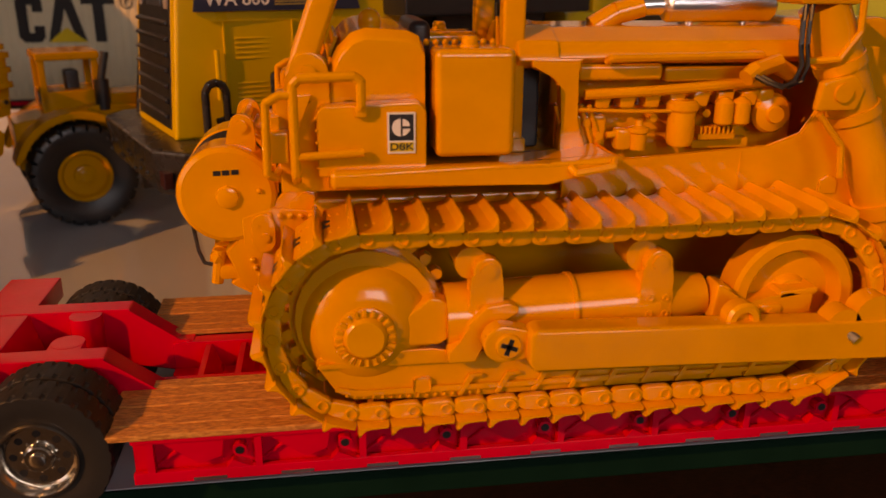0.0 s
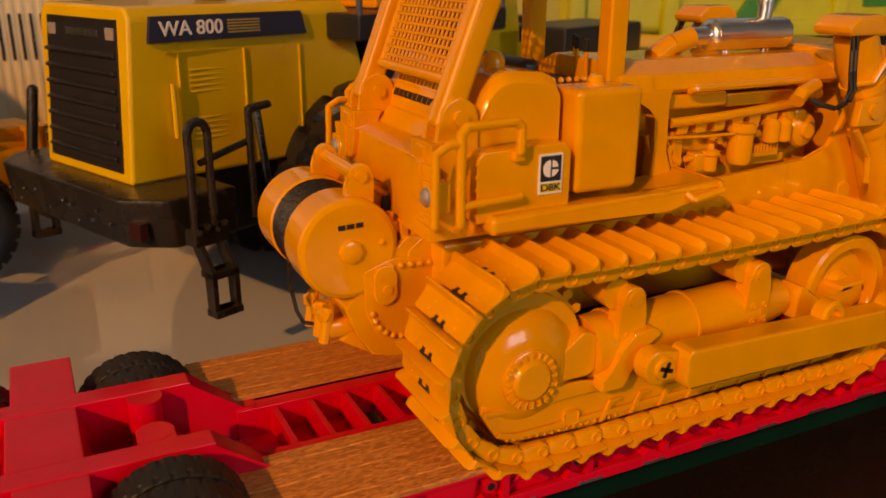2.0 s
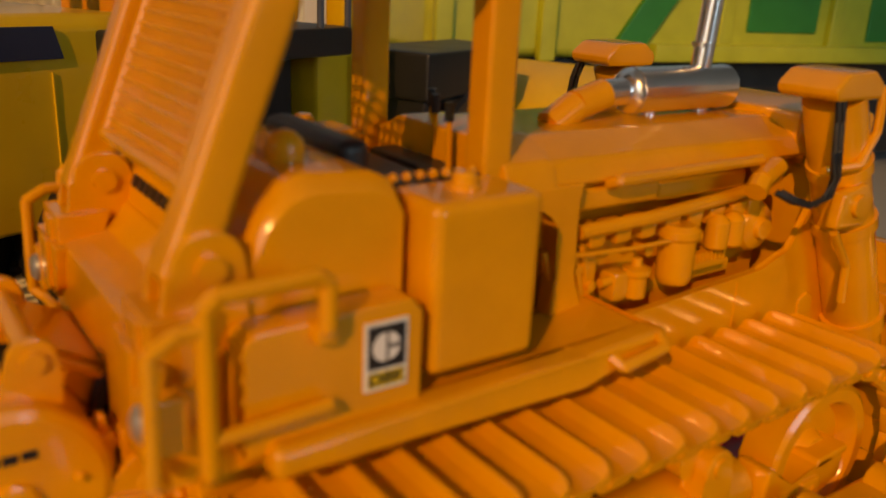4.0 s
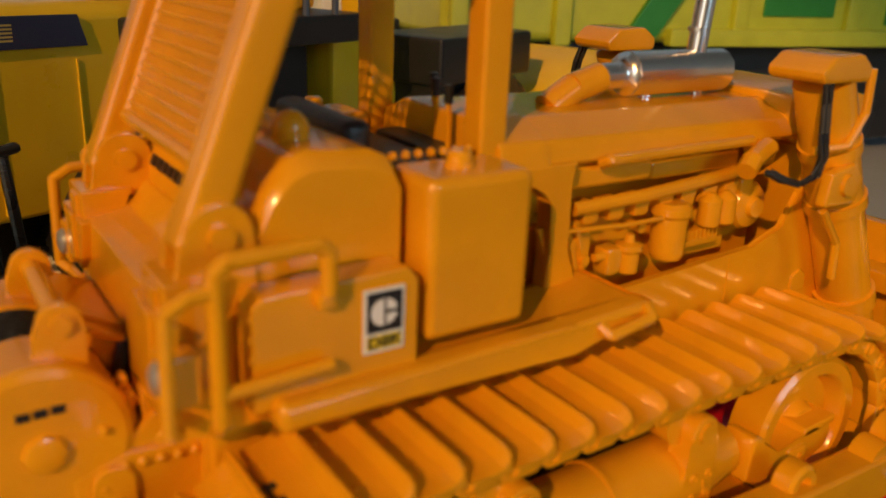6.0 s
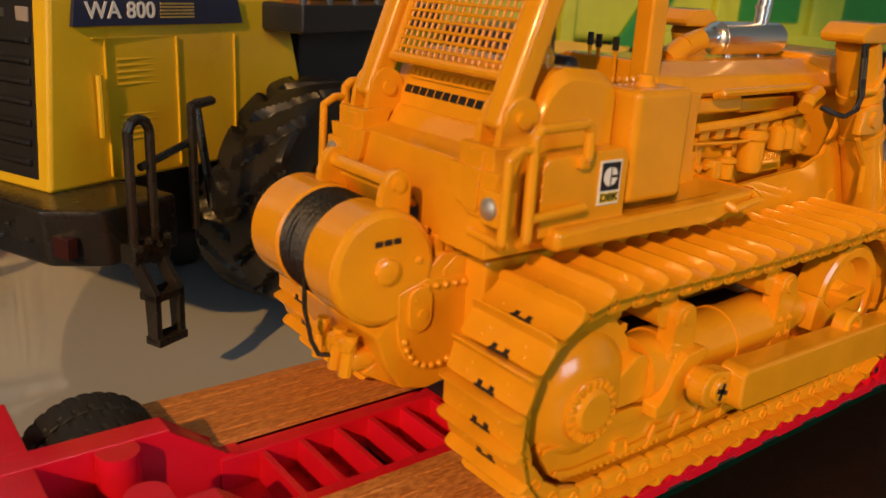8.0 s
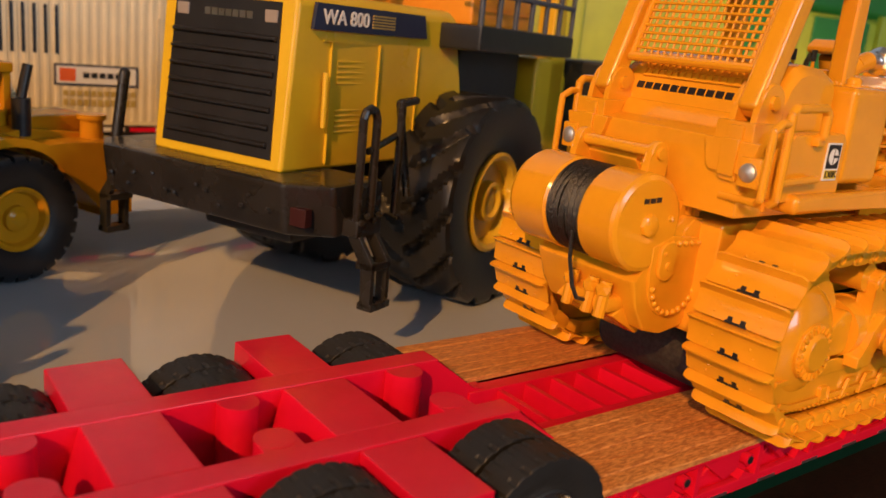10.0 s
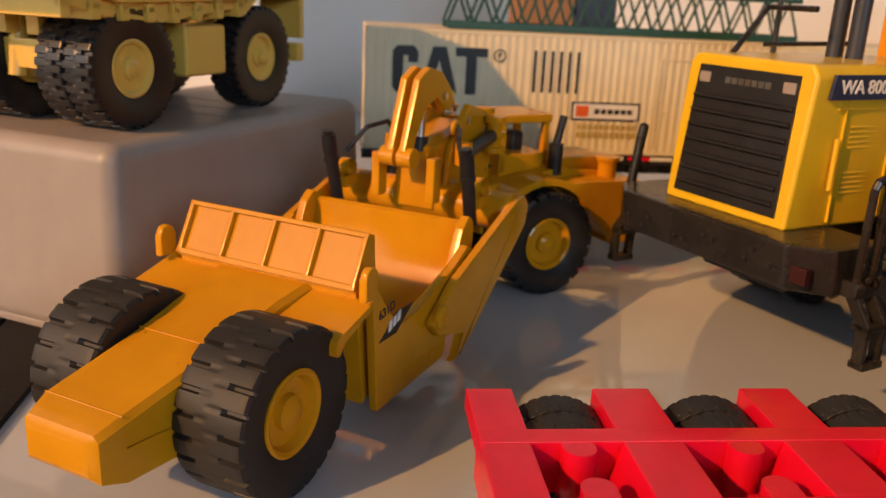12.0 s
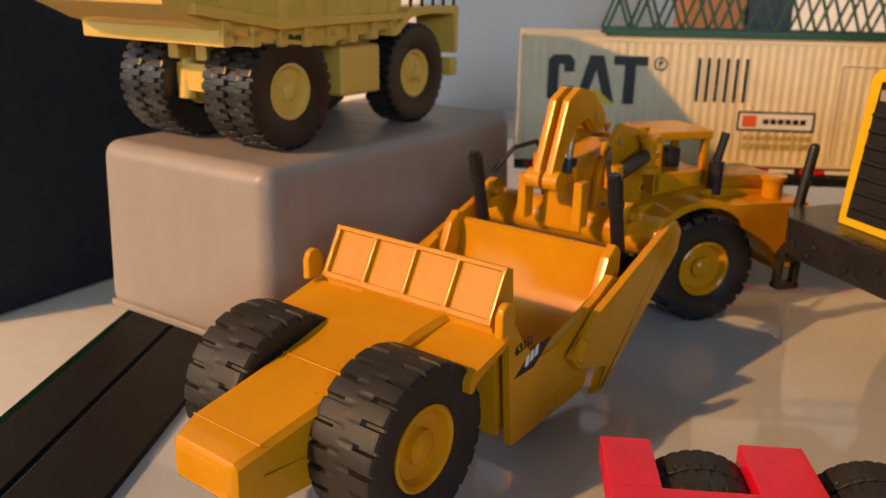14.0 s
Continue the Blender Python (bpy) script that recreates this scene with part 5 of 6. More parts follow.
# front: arms and bucket
bm = B()
for s in (-1, 1):
    prism(bm, [(11.5, 5.6), (12.5, 6.0), (18.5, 3.2), (19.5, 2.0), (18.8, 1.8), (17.5, 2.6), (12.0, 4.9)], "y", s * 1.6 - 0.35, s * 1.6 + 0.35, 0.1)
box(bm, 10.9, 13.0, -2.0, 2.0, 3.0, 6.2, 0.15)
part("lift_frame", bm, LOADER, ld)
bm = prism(B(), arc(21.0, 2.9, 2.7, 100, 262, 14) + [(24.5, 0.1), (24.5, 0.25)] + arc(21.0, 2.9, 2.5, 258, 104, 14), "y", -5.2, 5.2, 0.0)
part("bucket", bm, LOADER, ld)

# ---- scraper ----
sc = thing("scraper", (-16.52, 16.43, 0), 58.0, "yellow die-cast model wheel tractor scraper with black hydraulic cylinders", "model scraper")
TF = Matrix.Translation((12.98, -0.59, 0)) @ Matrix.Rotation(radians(-35), 4, "Z")
for ux in (0.0,):
    for s in (-1, 1):
        wheel(sc, (ux, s * 1.58, 1.49), 1.49, 0.72, 1.36, 24, 0.80, 0.10, RUBBER, PAINT2, out=s, hub=0.05, inner=0.42)
part("rear_axle", rod(B(), (0, -1.6, 1.49), (0, 1.6, 1.49), 0.3), PAINT2, sc)
# tail beam
sec = [(-2.80, 0.62, 1.32, 1.80), (-2.70, 0.76, 1.18, 1.95), (-2.3, 0.86, 1.05, 2.10), (-0.4, 0.92, 0.95, 2.42), (1.2, 1.0, 0.95, 2.80), (2.0, 1.1, 0.9, 2.95)]
bm = B()
rings = []
for u, h, z0, z1 in sec:
    rings.append([bm.verts.new((u, y, z)) for y, z in ((-h, z0), (h, z0), (h, z1 - 0.1), (h - 0.1, z1), (-h + 0.1, z1), (-h, z1 - 0.1))])
for a, b2 in zip(rings, rings[1:]):
    for i in range(6):
        bm.faces.new((a[i], a[(i + 1) % 6], b2[(i + 1) % 6], b2[i]))
bm.faces.new(rings[0][::-1])
bm.faces.new(rings[-1])
bmesh.ops.bevel(bm, geom=[e for e in bm.edges if e.calc_face_angle(0) > 0.6], offset=0.19, segments=5, profile=0.5, affect="EDGES")
tb = part("tail_beam", bm, PAINT2, sc)
for s in (-1, 1):
    part("panel_line", sweep(B(), [(-2.3, s * 0.875, 1.62), (-1.35, s * 0.90, 1.55), (-1.2, s * 0.905, 1.30), (0.4, s * 0.95, 1.25)], 0.016, 5), PAINT2, tb)
part("panel_line", sweep(B(), [(-2.28, -0.8, 2.1), (-2.28, 0.8, 2.1)], 0.015, 5), PAINT2, tb)
part("panel_line", sweep(B(), [(-0.3, -0.86, 2.45), (-0.3, 0.86, 2.45)], 0.014, 5), PAINT2, tb)
bm = B()
for x, y in ((-0.4, -0.65), (-0.4, 0.65), (-0.9, -0.55), (0.2, 0.75)):
    ball(bm, (x, y, 2.42 + 0.18 * (x + 0.4)), 0.03, 1)
part("rivet", bm, PAINT2, tb)
# mudguard shelves with lips
for s in (-1, 1):
    bm = B()
    prism(bm, [(0.98, 2.56), (2.05, 2.84), (2.05, 2.70), (1.08, 2.43), (0.97, 2.20), (0.86, 2.20), (0.84, 2.40), (0.88, 2.50)], "y", min(s * 0.95, s * 2.42), max(s * 0.95, s * 2.42), 0.03)
    mg = part("mudguard", bm, PAINT2, sc)
    bm = prism(B(), [(1.7, 2.9), (2.15, 2.9)] + arc(1.93, 3.32, 0.20, 0, 180, 8), "y", min(s * 2.28, s * 2.44), max(s * 2.28, s * 2.44), 0.04)
    part("stop_lug", bm, PAINT2, mg)
# ejector panel with ribs
m = Matrix.Translation((2.0, 0, 2.92)) @ Matrix.Rotation(radians(28), 4, "Y")
ej = part("ejector", box(B(), -0.06, 0.06, -2.08, 2.08, 0.0, 1.12, 0.02, m=m), PAINT2, sc)
bm = B()
for k in range(5):
    y = -2.02 + 1.01 * k
    box(bm, -0.16, -0.04, y - 0.05, y + 0.05, 0.02, 1.10, 0.025, m=m)
box(bm, -0.16, -0.04, -2.08, 2.08, 1.02, 1.12, 0.025, m=m)
box(bm, -0.16, -0.04, -2.08, 2.08, 0.02, 0.14, 0.025, m=m)
part("ejector_rib", bm, PAINT2, ej)
bm = prism(B(), [(2.0, 2.95), (2.55, 3.9), (2.62, 3.9), (2.9, 0.95), (2.3, 0.6)], "y", -2.05, 2.05, 0.02)
part("ejector_back", bm, PAINT2, ej)
# bowl
for s in (-1, 1):
    bm = prism(B(), [(2.0, 2.96), (2.08, 2.4), (2.26, 0.55), (5.0, 0.62), (5.15, 0.80), (5.05, 1.05), (5.35, 1.15), (6.6, 2.6), (6.0, 2.9), (5.4, 2.55), (3.6, 2.05), (3.0, 2.02), (2.5, 2.6), (2.25, 3.0)], "y", min(s * 2.22, s * 2.40), max(s * 2.22, s * 2.40), 0.03)
    bw = part("bowl_side", bm, PAINT2, sc)
    bm = B()
    for k in range(4):
        box(bm, 2.75 + 0.52 * k, 3.05 + 0.52 * k, min(s * 2.39, s * 2.43), max(s * 2.39, s * 2.43), 0.78, 1.02, 0.015)
    part("side_pad", bm, PAINT2, bw)
    bm = prism(B(), [(2.25, 1.95), (2.9, 1.95), (3.55, 2.38), (2.9, 2.38)], "y", min(s * 2.40, s * 2.412), max(s * 2.40, s * 2.412))
    dc = part("decal", bm, INK, bw, "black decal stripe")
    for k in range(3):
        x = 2.58 + 0.16 * k
        part("print_bar", prism(B(), [(x, 2.06 + 0.05 * k), (x + 0.12, 2.08 + 0.05 * k), (x + 0.15, 2.28 + 0.05 * k), (x + 0.03, 2.26 + 0.05 * k)], "y", min(s * 2.412, s * 2.418), max(s * 2.412, s * 2.418)), WHITE, dc)
    if s < 0:
        lettering("model_lettering", "631D", 0.26, Matrix.Translation((2.52, -2.412, 2.52)) @ Matrix.Rotation(radians(90), 4, "X") @ Matrix.Rotation(radians(8), 4, "Z"), INK, bw, 0.006, 1.0)
    # draft arm
    bm = prism(B(), [(4.0, 1.75), (4.4, 1.35), (5.6, 1.1), (5.3, 0.62), (5.0, 0.55), (5.35, 0.55), (5.8, 0.80), (7.6, 1.95), (8.95, 2.75), (9.08, 3.25), (8.75, 3.55), (8.3, 3.5), (5.0, 2.4)], "y", min(s * 2.44, s * 2.64), max(s * 2.44, s * 2.64), 0.05)
    am = part("draft_arm", bm, PAINT2, sc)
    bm = lathe(B(), [(0, 0.26), (0.08, 0.25), (0.12, 0.18), (0.12, 0.10), (0.08, 0.09), (0.08, 0.001)], (4.35, s * 2.62, 1.82), "y", 18, sign=s)
    part("pivot", bm, PAINT2, am)
    # vertical lift cylinders
    bm = rod(B(), (7.35, s * 1.85, 3.0), (7.0, s * 1.85, 4.3), 0.16, seg=14)
    rod(bm, (7.0, s * 1.85, 4.3), (6.9, s * 1.85, 4.75), 0.18, seg=14)
    rod(bm, (6.88, s * 1.85, 4.75), (6.86, s * 1.85, 4.85), 0.13, seg=14)
    part("lift_cylinder", bm, BLACK, sc, "black hydraulic cylinder")
    bm = lathe(B(), [(-0.12, 0.30), (0.12, 0.30), (0.12, 0.13), (-0.12, 0.13)], (7.75, s * 1.85, 3.75), "y", 16, caps=False)
    box(bm, 7.5, 8.5, s * 1.85 - 0.12, s * 1.85 + 0.12, 3.3, 3.6, 0.05)
    part("cylinder_eye", bm, PAINT2, sc)
curve = [(4.45 + 2.12 * math.cos(radians(a)), 3.0 + 2.25 * math.sin(radians(a))) for a in range(-90, 7, 5)]
outer = [(4.45 + 2.24 * math.cos(radians(a)), 3.0 + 2.38 * math.sin(radians(a))) for a in range(6, -91, -5)]
bm = prism(B(), [(3.3, 0.75)] + curve + outer + [(3.3, 0.62)], "y", -2.22, 2.22)
part("bowl_shell", bm, PAINT2, sc)
for s in (-1, 1):
    part("apron_cheek", prism(B(), [(5.3, 1.3), (6.3, 2.0), (6.7, 3.3), (6.5, 3.42), (6.2, 3.2)], "y", min(s * 1.98, s * 2.2), max(s * 1.98, s * 2.2), 0.03), PAINT2, sc)
# gooseneck
bm = rod(B(), (8.45, -2.5, 3.15), (8.45, 2.5, 3.15), 0.48, seg=24)
gn = part("draft_tube", bm, PAINT2, sc)
part("neck", prism(B(), [(7.9, 3.0), (9.3, 3.0), (9.9, 3.6), (10.6, 3.9), (10.6, 4.9), (9.9, 5.0), (8.6, 4.75), (8.0, 4.55)], "y", -0.55, 0.55, 0.06), PAINT2, sc)
for s in (-1, 1):
    bm = prism(B(), [(6.85, 4.35), (7.1, 4.15), (7.35, 4.35), (7.35, 4.75), (7.9, 5.55), (8.5, 5.75), (8.9, 5.35), (9.6, 5.25), (9.4, 5.75), (8.75, 6.3), (8.05, 6.45), (7.55, 6.2)], "y", min(s * 0.07, s * 0.27), max(s * 0.07, s * 0.27), 0.04)
    bl2 = part("bell_crank", bm, PAINT2, sc)
    bm = B()
    for x, z in ((7.1, 4.4), (8.9, 5.7), (9.4, 5.35)):
        rod(bm, (x, s * 0.26, z), (x, s * 0.33, z), 0.10, seg=12)
    part("pin", bm, STEEL, bl2)
    bm = prism(B(), [(8.2, 3.2), (8.9, 3.1), (10.9, 3.3), (11.0, 4.6), (10.6, 5.2), (9.4, 5.5), (8.9, 5.0), (8.4, 4.4)], "y", min(s * 0.56, s * 0.74), max(s * 0.56, s * 0.74), 0.05)
    nb = part("neck_plate", bm, PAINT2, sc)
    bm = B()
    for x, z in ((8.6, 3.6), (8.7, 4.4), (9.3, 5.1), (10.4, 4.7)):
        rod(bm, (x, s * 0.73, z), (x, s * 0.80, z), 0.09, seg=12)
    part("pin", bm, STEEL, nb)
    bm = rod(B(), (8.7, s * 1.0, 4.35), (10.3, s * 1.0, 4.6), 0.18, seg=14)
    part("steering_cylinder", bm, BLACK, sc, "black hydraulic cylinder")
    bm = B()
    rod(bm, (8.6, s * 1.0, 4.1), (8.6, s * 1.0, 4.65), 0.22, seg=14)
    rod(bm, (10.5, s * 1.0, 4.2), (10.5, s * 1.0, 5.0), 0.2, seg=14)
    for z in (4.15, 4.55, 4.95):
        rod(bm, (10.5, s * 1.0, z), (10.5, s * 1.0, z + 0.15), 0.3, seg=14)
    part("yoke", bm, PAINT2, sc)
for s in (-1, 1):
    bm = B()
    rod(bm, (7.1, s * 0.05, 4.4), (7.1, s * 0.42, 4.4), 0.24, seg=16)
    box(bm, 7.3, 7.7, s * 0.75 - 0.12, s * 0.75 + 0.12, 3.3, 4.4, 0.05)
    part("link_boss", bm, PAINT2, sc)
    part("hose", tube(B(), [(8.6, s * 0.85, 4.6), (8.3, s * 1.0, 5.0), (7.7, s * 1.25, 4.9), (7.3, s * 1.6, 4.3)], 0.06, 8), BLACK, sc, "black rubber hose")
part("ejector_rod", rod(B(), (8.15, 0, 4.6), (8.2, 0, 5.4), 0.12, seg=14), CHROME, sc)
part("rod_boot", rod(B(), (8.1, 0, 4.4), (8.14, 0, 4.75), 0.22, seg=14), BLACK, sc)
for s in (-1, 1):
    for x, z, r in ((8.55, 5.0, 0.20), (9.2, 3.6, 0.16), (9.9, 4.3, 0.18), (10.7, 3.7, 0.15)):
        bs = part("boss", lathe(B(), [(0, r), (0.07, r), (0.10, r * 0.8), (0.10, 0.001)], (x, s * 0.73, z), "y", 16, sign=s), PAINT2, sc)
        part("boss_pin", rod(B(), (x, s * 0.82, z), (x, s * 0.86, z), r * 0.45, seg=12), BLACK, bs, "dark pin")
    for z in (4.9, 5.2):
        part("hitch_lug", lathe(B(), [(-0.07, 0.30), (0.07, 0.30), (0.09, 0.24), (0.09, 0.001)], (10.75, s * 0.55, z), "z", 18), PAINT2, sc)
    part("cylinder_band", rod(B(), (7.06, s * 1.85, 4.08), (7.03, s * 1.85, 4.20), 0.19, seg=16), BLACK, sc)
# tractor, turned in the articulation
for s in (-1, 1):
    wh = wheel(sc, (0, s * 1.58, 1.49), 1.49, 0.72, 1.36, 24, 0.80, 0.12, TREAD, PAINT2, out=s, hub=0.05, inner=0.42)
    wh.matrix_basis = Matrix.Translation(TF.translation * CM) @ TF.to_3x3().to_4x4()
bm = prism(B(), [(-1.6, 1.6), (3.3, 1.6), (3.4, 2.6), (3.2, 3.15), (0.9, 3.40), (0.5, 3.3), (-1.6, 3.0)], "y", -1.0, 1.0, 0.06, m=TF)
part("tractor_body", bm, PAINT2, sc)
bm = box(B(), 0.9, 3.0, -0.75, 0.75, 3.2, 3.65, 0.08, m=TF)
part("tractor_hood", bm, PAINT2, sc)
bm = rod(B(), TF @ Vector((2.6, -1.25, 3.1)), TF @ Vector((2.6, -1.25, 3.6)), 0.28, seg=18)
rod(bm, TF @ Vector((2.6, -1.25, 3.6)), TF @ Vector((2.6, -1.25, 3.72)), 0.36, seg=18)
part("air_cleaner", bm, PAINT2, sc)
for s in (-1, 1):
    bm = prism(B(), arc(0, 1.49, 1.85, 165, 60, 12) + [(1.4, 3.15), (3.3, 3.1), (3.3, 1.2), (2.4, 1.2), (2.4, 1.4)] + arc(0, 1.49, 1.68, 30, 165, 12), "y", min(s * 0.95, s * 1.95), max(s * 0.95, s * 1.95), 0.03, m=TF)
    part("wheel_guard", bm, PAINT2, sc)
cbn = part("cab", box(B(), -0.7, 1.0, -0.4, 1.3, 3.1, 3.75, 0.04, m=TF), PAINT2, sc)
for x in (-0.6, 0.9):
    for y in (-0.3, 1.2):
        part("cab_post", box(B(), x - 0.1, x + 0.1, y - 0.1, y + 0.1, 3.2, 4.75, 0.03, m=TF), PAINT2, cbn)
part("cab_roof", box(B(), -0.75, 1.05, -0.45, 1.35, 4.65, 4.9, 0.05, m=TF), PAINT2, cbn)
bm = box(B(), 0.1, 0.5, 0.2, 0.8, 3.7, 4.3, 0.08, m=TF)
part("seat", bm, BLACK, cbn)
bm = rod(B(), TF @ Vector((0.95, -0.85, 3.2)), TF @ Vector((0.95, -0.85, 4.1)), 0.22, seg=14)
rod(bm, TF @ Vector((0.95, -0.85, 4.1)), TF @ Vector((1.15, -0.85, 4.9)), 0.12, seg=12)
part("exhaust_pipe", bm, BLACK, sc)

# ---- storage box with the dump truck on it ----
sb = thing("storage_box", (-18.9, 20.9, 0.16), 61.5, "grey plastic box with rounded edges carrying a model truck", "plastic box")
bm = box(B(), 0, 11.0, 0, 6.0, 0.0, 4.55, 0.42, 5)
for v in bm.verts:
    k = 0.03 * (4.55 - v.co.z) / 4.55
    v.co.x += (v.co.x - 5.2) * k
    v.co.y += (v.co.y - 3.0) * k
body_ = part("body", bm, GREYBOX, sb)
part("lip", box(B(), -0.11, 11.15, -0.06, 6.03, 0.0, 0.20, 0.05), GREYBOX, sb)
bm = B()
for k in range(3):
    box(bm, 5.0 + 1.2 * k, 6.0 + 1.2 * k, 0.6, 5.0, 4.545, 4.56, 0.004, 1)
part("moulded_line", bm, GREYBOX, sb)

tk = thing("dump_truck", (-20.93, 24.35, 4.71), 61.5, "yellow model off-highway dump truck standing on the grey box", "model truck")
for y in (-1.95, -1.12, 1.12, 1.95):
    wheel(tk, (0, y, 1.42), 1.42, 0.64, 0.80, 32, 0.66, 0.09, TREAD, PAINT3, out=(-1 if y < 0 else 1), hub=0.1, bolts=12, inner=0.40)
for y in (-1.75, 1.75):
    wheel(tk, (5.3, y, 1.42), 1.42, 0.64, 0.92, 32, 0.66, 0.09, TREAD, PAINT3, out=(-1 if y < 0 else 1), hub=0.35, inner=0.40)
bm = B()
box(bm, -0.9, 7.0, -0.75, 0.75, 1.3, 2.0, 0.06)
rod(bm, (0, -1.0, 1.42), (0, 1.0, 1.42), 0.5, seg=18)
rod(bm, (5.3, -1.5, 1.42), (5.3, 1.5, 1.42), 0.3, seg=14)
part("chassis", bm, PAINT3, tk)
bm = B()
for s in (-1, 1):
    rod(bm, (-0.8, s * 0.5, 1.1), (-0.6, s * 0.5, 2.5), 0.22, seg=14)
    box(bm, -1.15, -0.75, s * 0.5 - 0.2, s * 0.5 + 0.2, 2.1, 2.6, 0.05)
    rod(bm, (-0.5, s * 0.62, 2.3), (-0.5, s * 0.95, 2.3), 0.2, seg=14)
part("suspension", bm, PAINT3, tk)
part("hinge_pin", rod(B(), (-0.5, -1.0, 2.35), (-0.5, 1.0, 2.35), 0.14, seg=12), BLACK, tk)
for s in (-1, 1):
    part("side_tank", box(B(), 2.1, 3.75, min(s * 0.9, s * 2.1), max(s * 0.9, s * 2.1), 1.05, 2.35, 0.10, 3), PAINT3, tk)
    bm = prism(B(), [(4.0, 2.55), (4.4, 2.6), (4.9, 3.05), (5.8, 3.1), (7.1, 3.1), (7.1, 1.9), (7.35, 1.9), (7.35, 3.3), (4.9, 3.3), (4.2, 2.8)], "y", min(s * 0.9, s * 2.3), max(s * 0.9, s * 2.3), 0.04)
    part("front_guard", bm, PAINT3, tk)
part("front_bumper", box(B(), 7.1, 7.5, -2.2, 2.2, 1.2, 1.75, 0.06), PAINT3, tk)
bm = prism(B(), [(-2.6, 3.05), (-0.8, 2.55), (1.0, 2.45), (4.0, 2.75), (4.4, 3.4), (4.7, 5.2), (7.5, 5.4), (7.5, 5.6), (4.3, 5.6), (-3.6, 4.6), (-3.6, 3.5)], "y", -2.35, 2.35, 0.06)
bed = part("dump_bed", bm, PAINT3, tk)
for k in range(8):
    x = -2.2 + 0.85 * k
    bm = B()
    z = 2.42 + 0.05 * abs(x - 1.0)
    box(bm, x, x + 0.28, -2.5, 2.5, z, z + 0.4, 0.05)
    for s in (-1, 1):
        box(bm, x, x + 0.28, min(s * 2.3, s * 2.5), max(s * 2.3, s * 2.5), z + 0.2, 4.7 + 0.1 * x, 0.04)
    part("bed_rib", bm, PAINT3, bed)
for s in (-1, 1):
    part("bed_rail", prism(B(), [(-3.0, 3.3), (-0.6, 2.9), (4.2, 3.0), (4.2, 3.2), (-0.6, 3.12), (-3.0, 3.55)], "y", min(s * 2.3, s * 2.62), max(s * 2.3, s * 2.62), 0.03), PAINT3, bed)
bm = B()
box(bm, 4.9, 6.6, 0.2, 1.6, 3.3, 4.7, 0.06)
part("cab", bm, PAINT3, tk)
bm = B()
for k in range(5):
    rod(bm, (5.0 + 0.55 * k, -2.2, 3.3), (5.0 + 0.55 * k, -2.2, 4.0), 0.05, seg=8)
rod(bm, (5.0, -2.2, 4.0), (7.2, -2.2, 4.0), 0.05, seg=8)
part("deck_rail", bm, BLACK, tk)

# ---- container trailer ----
ct = thing("container_trailer", (-13.45, 34.2, 0), 1.0, "cream corrugated model container on a dark trailer with printed decals", "model container")
L = 24.0
pts = [(0, 0.0)]
n = 78
for k in range(n):
    x0 = L * k / n
    w = L / n
    pts += [(x0 + 0.10 * w, 0.0), (x0 + 0.2 * w, 0.022), (x0 + 0.6 * w, 0.022), (x0 + 0.7 * w, 0.0)]
pts += [(L, 0.0), (L, 4.8), (0, 4.8)]
cn = part("container", prism(B(), pts, "z", 2.55, 6.75), CREAM, ct)
bm = B()
box(bm, 0, L, -0.012, 4.85, 6.74, 6.86, 0.01)
box(bm, 0, L, -0.012, 4.85, 2.42, 2.56, 0.01)
box(bm, -0.02, 0.08, -0.012, 0.2, 2.42, 6.86, 0.01)
part("container_frame", bm, CREAM, ct)
yp = -0.012


def flat(name, pts, material, parent, o=0.0):
    return part(name, prism(B(), pts, "y", yp - 0.008 - o, yp - o), material, parent)


pr = flat("logo_block", [(0.98, 4.75), (1.15, 4.55), (1.75, 4.55), (1.92, 4.75), (1.92, 5.15), (1.55, 5.15), (1.55, 4.90), (1.37, 4.90), (1.37, 5.90), (1.55, 5.90), (1.55, 5.65), (1.92, 5.65), (1.92, 6.05), (1.75, 6.25), (1.15, 6.25), (0.98, 6.05)], INK, cn)
flat("logo_block", [(2.0, 4.55), (2.45, 6.25), (2.95, 6.25), (3.4, 4.55), (3.05, 4.55), (2.7, 5.75), (2.35, 4.55)], INK, cn)
flat("logo_block", [(3.30, 6.25), (4.50, 6.25), (4.50, 5.93), (4.10, 5.93), (4.10, 4.55), (3.70, 4.55), (3.70, 5.93), (3.30, 5.93)], INK, cn)
flat("logo_triangle", [(2.0, 4.55), (3.4, 4.55), (2.7, 5.1)], YELLOWPRINT, cn, 0.012)
bm = lathe(B(), [(0, 0.24), (0.008, 0.24), (0.008, 0.19), (0, 0.19)], (4.95, yp, 6.0), "y", 20, sign=-1, caps=False)
box(bm, 4.88, 4.93, yp - 0.008, yp, 5.9, 6.1)
box(bm, 4.88, 5.02, yp - 0.008, yp, 6.02, 6.1)
part("round_mark", bm, INK, cn)
for k in range(6):
    x = 6.25 + 0.33 * k
    flat("vent_bar", [(x, 4.72), (x + 0.10, 4.72), (x + 0.10, 6.25), (x, 6.25)], INK, cn)
sg = flat("sign_frame", [(7.85, 3.72), (10.55, 3.72), (10.55, 4.42), (7.85, 4.42)], NAVYPRINT, cn)
flat("sign_panel", [(7.92, 3.79), (10.48, 3.79), (10.48, 4.35), (7.92, 4.35)], WHITE, sg, 0.009)
flat("sign_square", [(8.02, 3.86), (8.52, 3.86), (8.52, 4.28), (8.02, 4.28)], ORANGEPRINT, sg, 0.018)
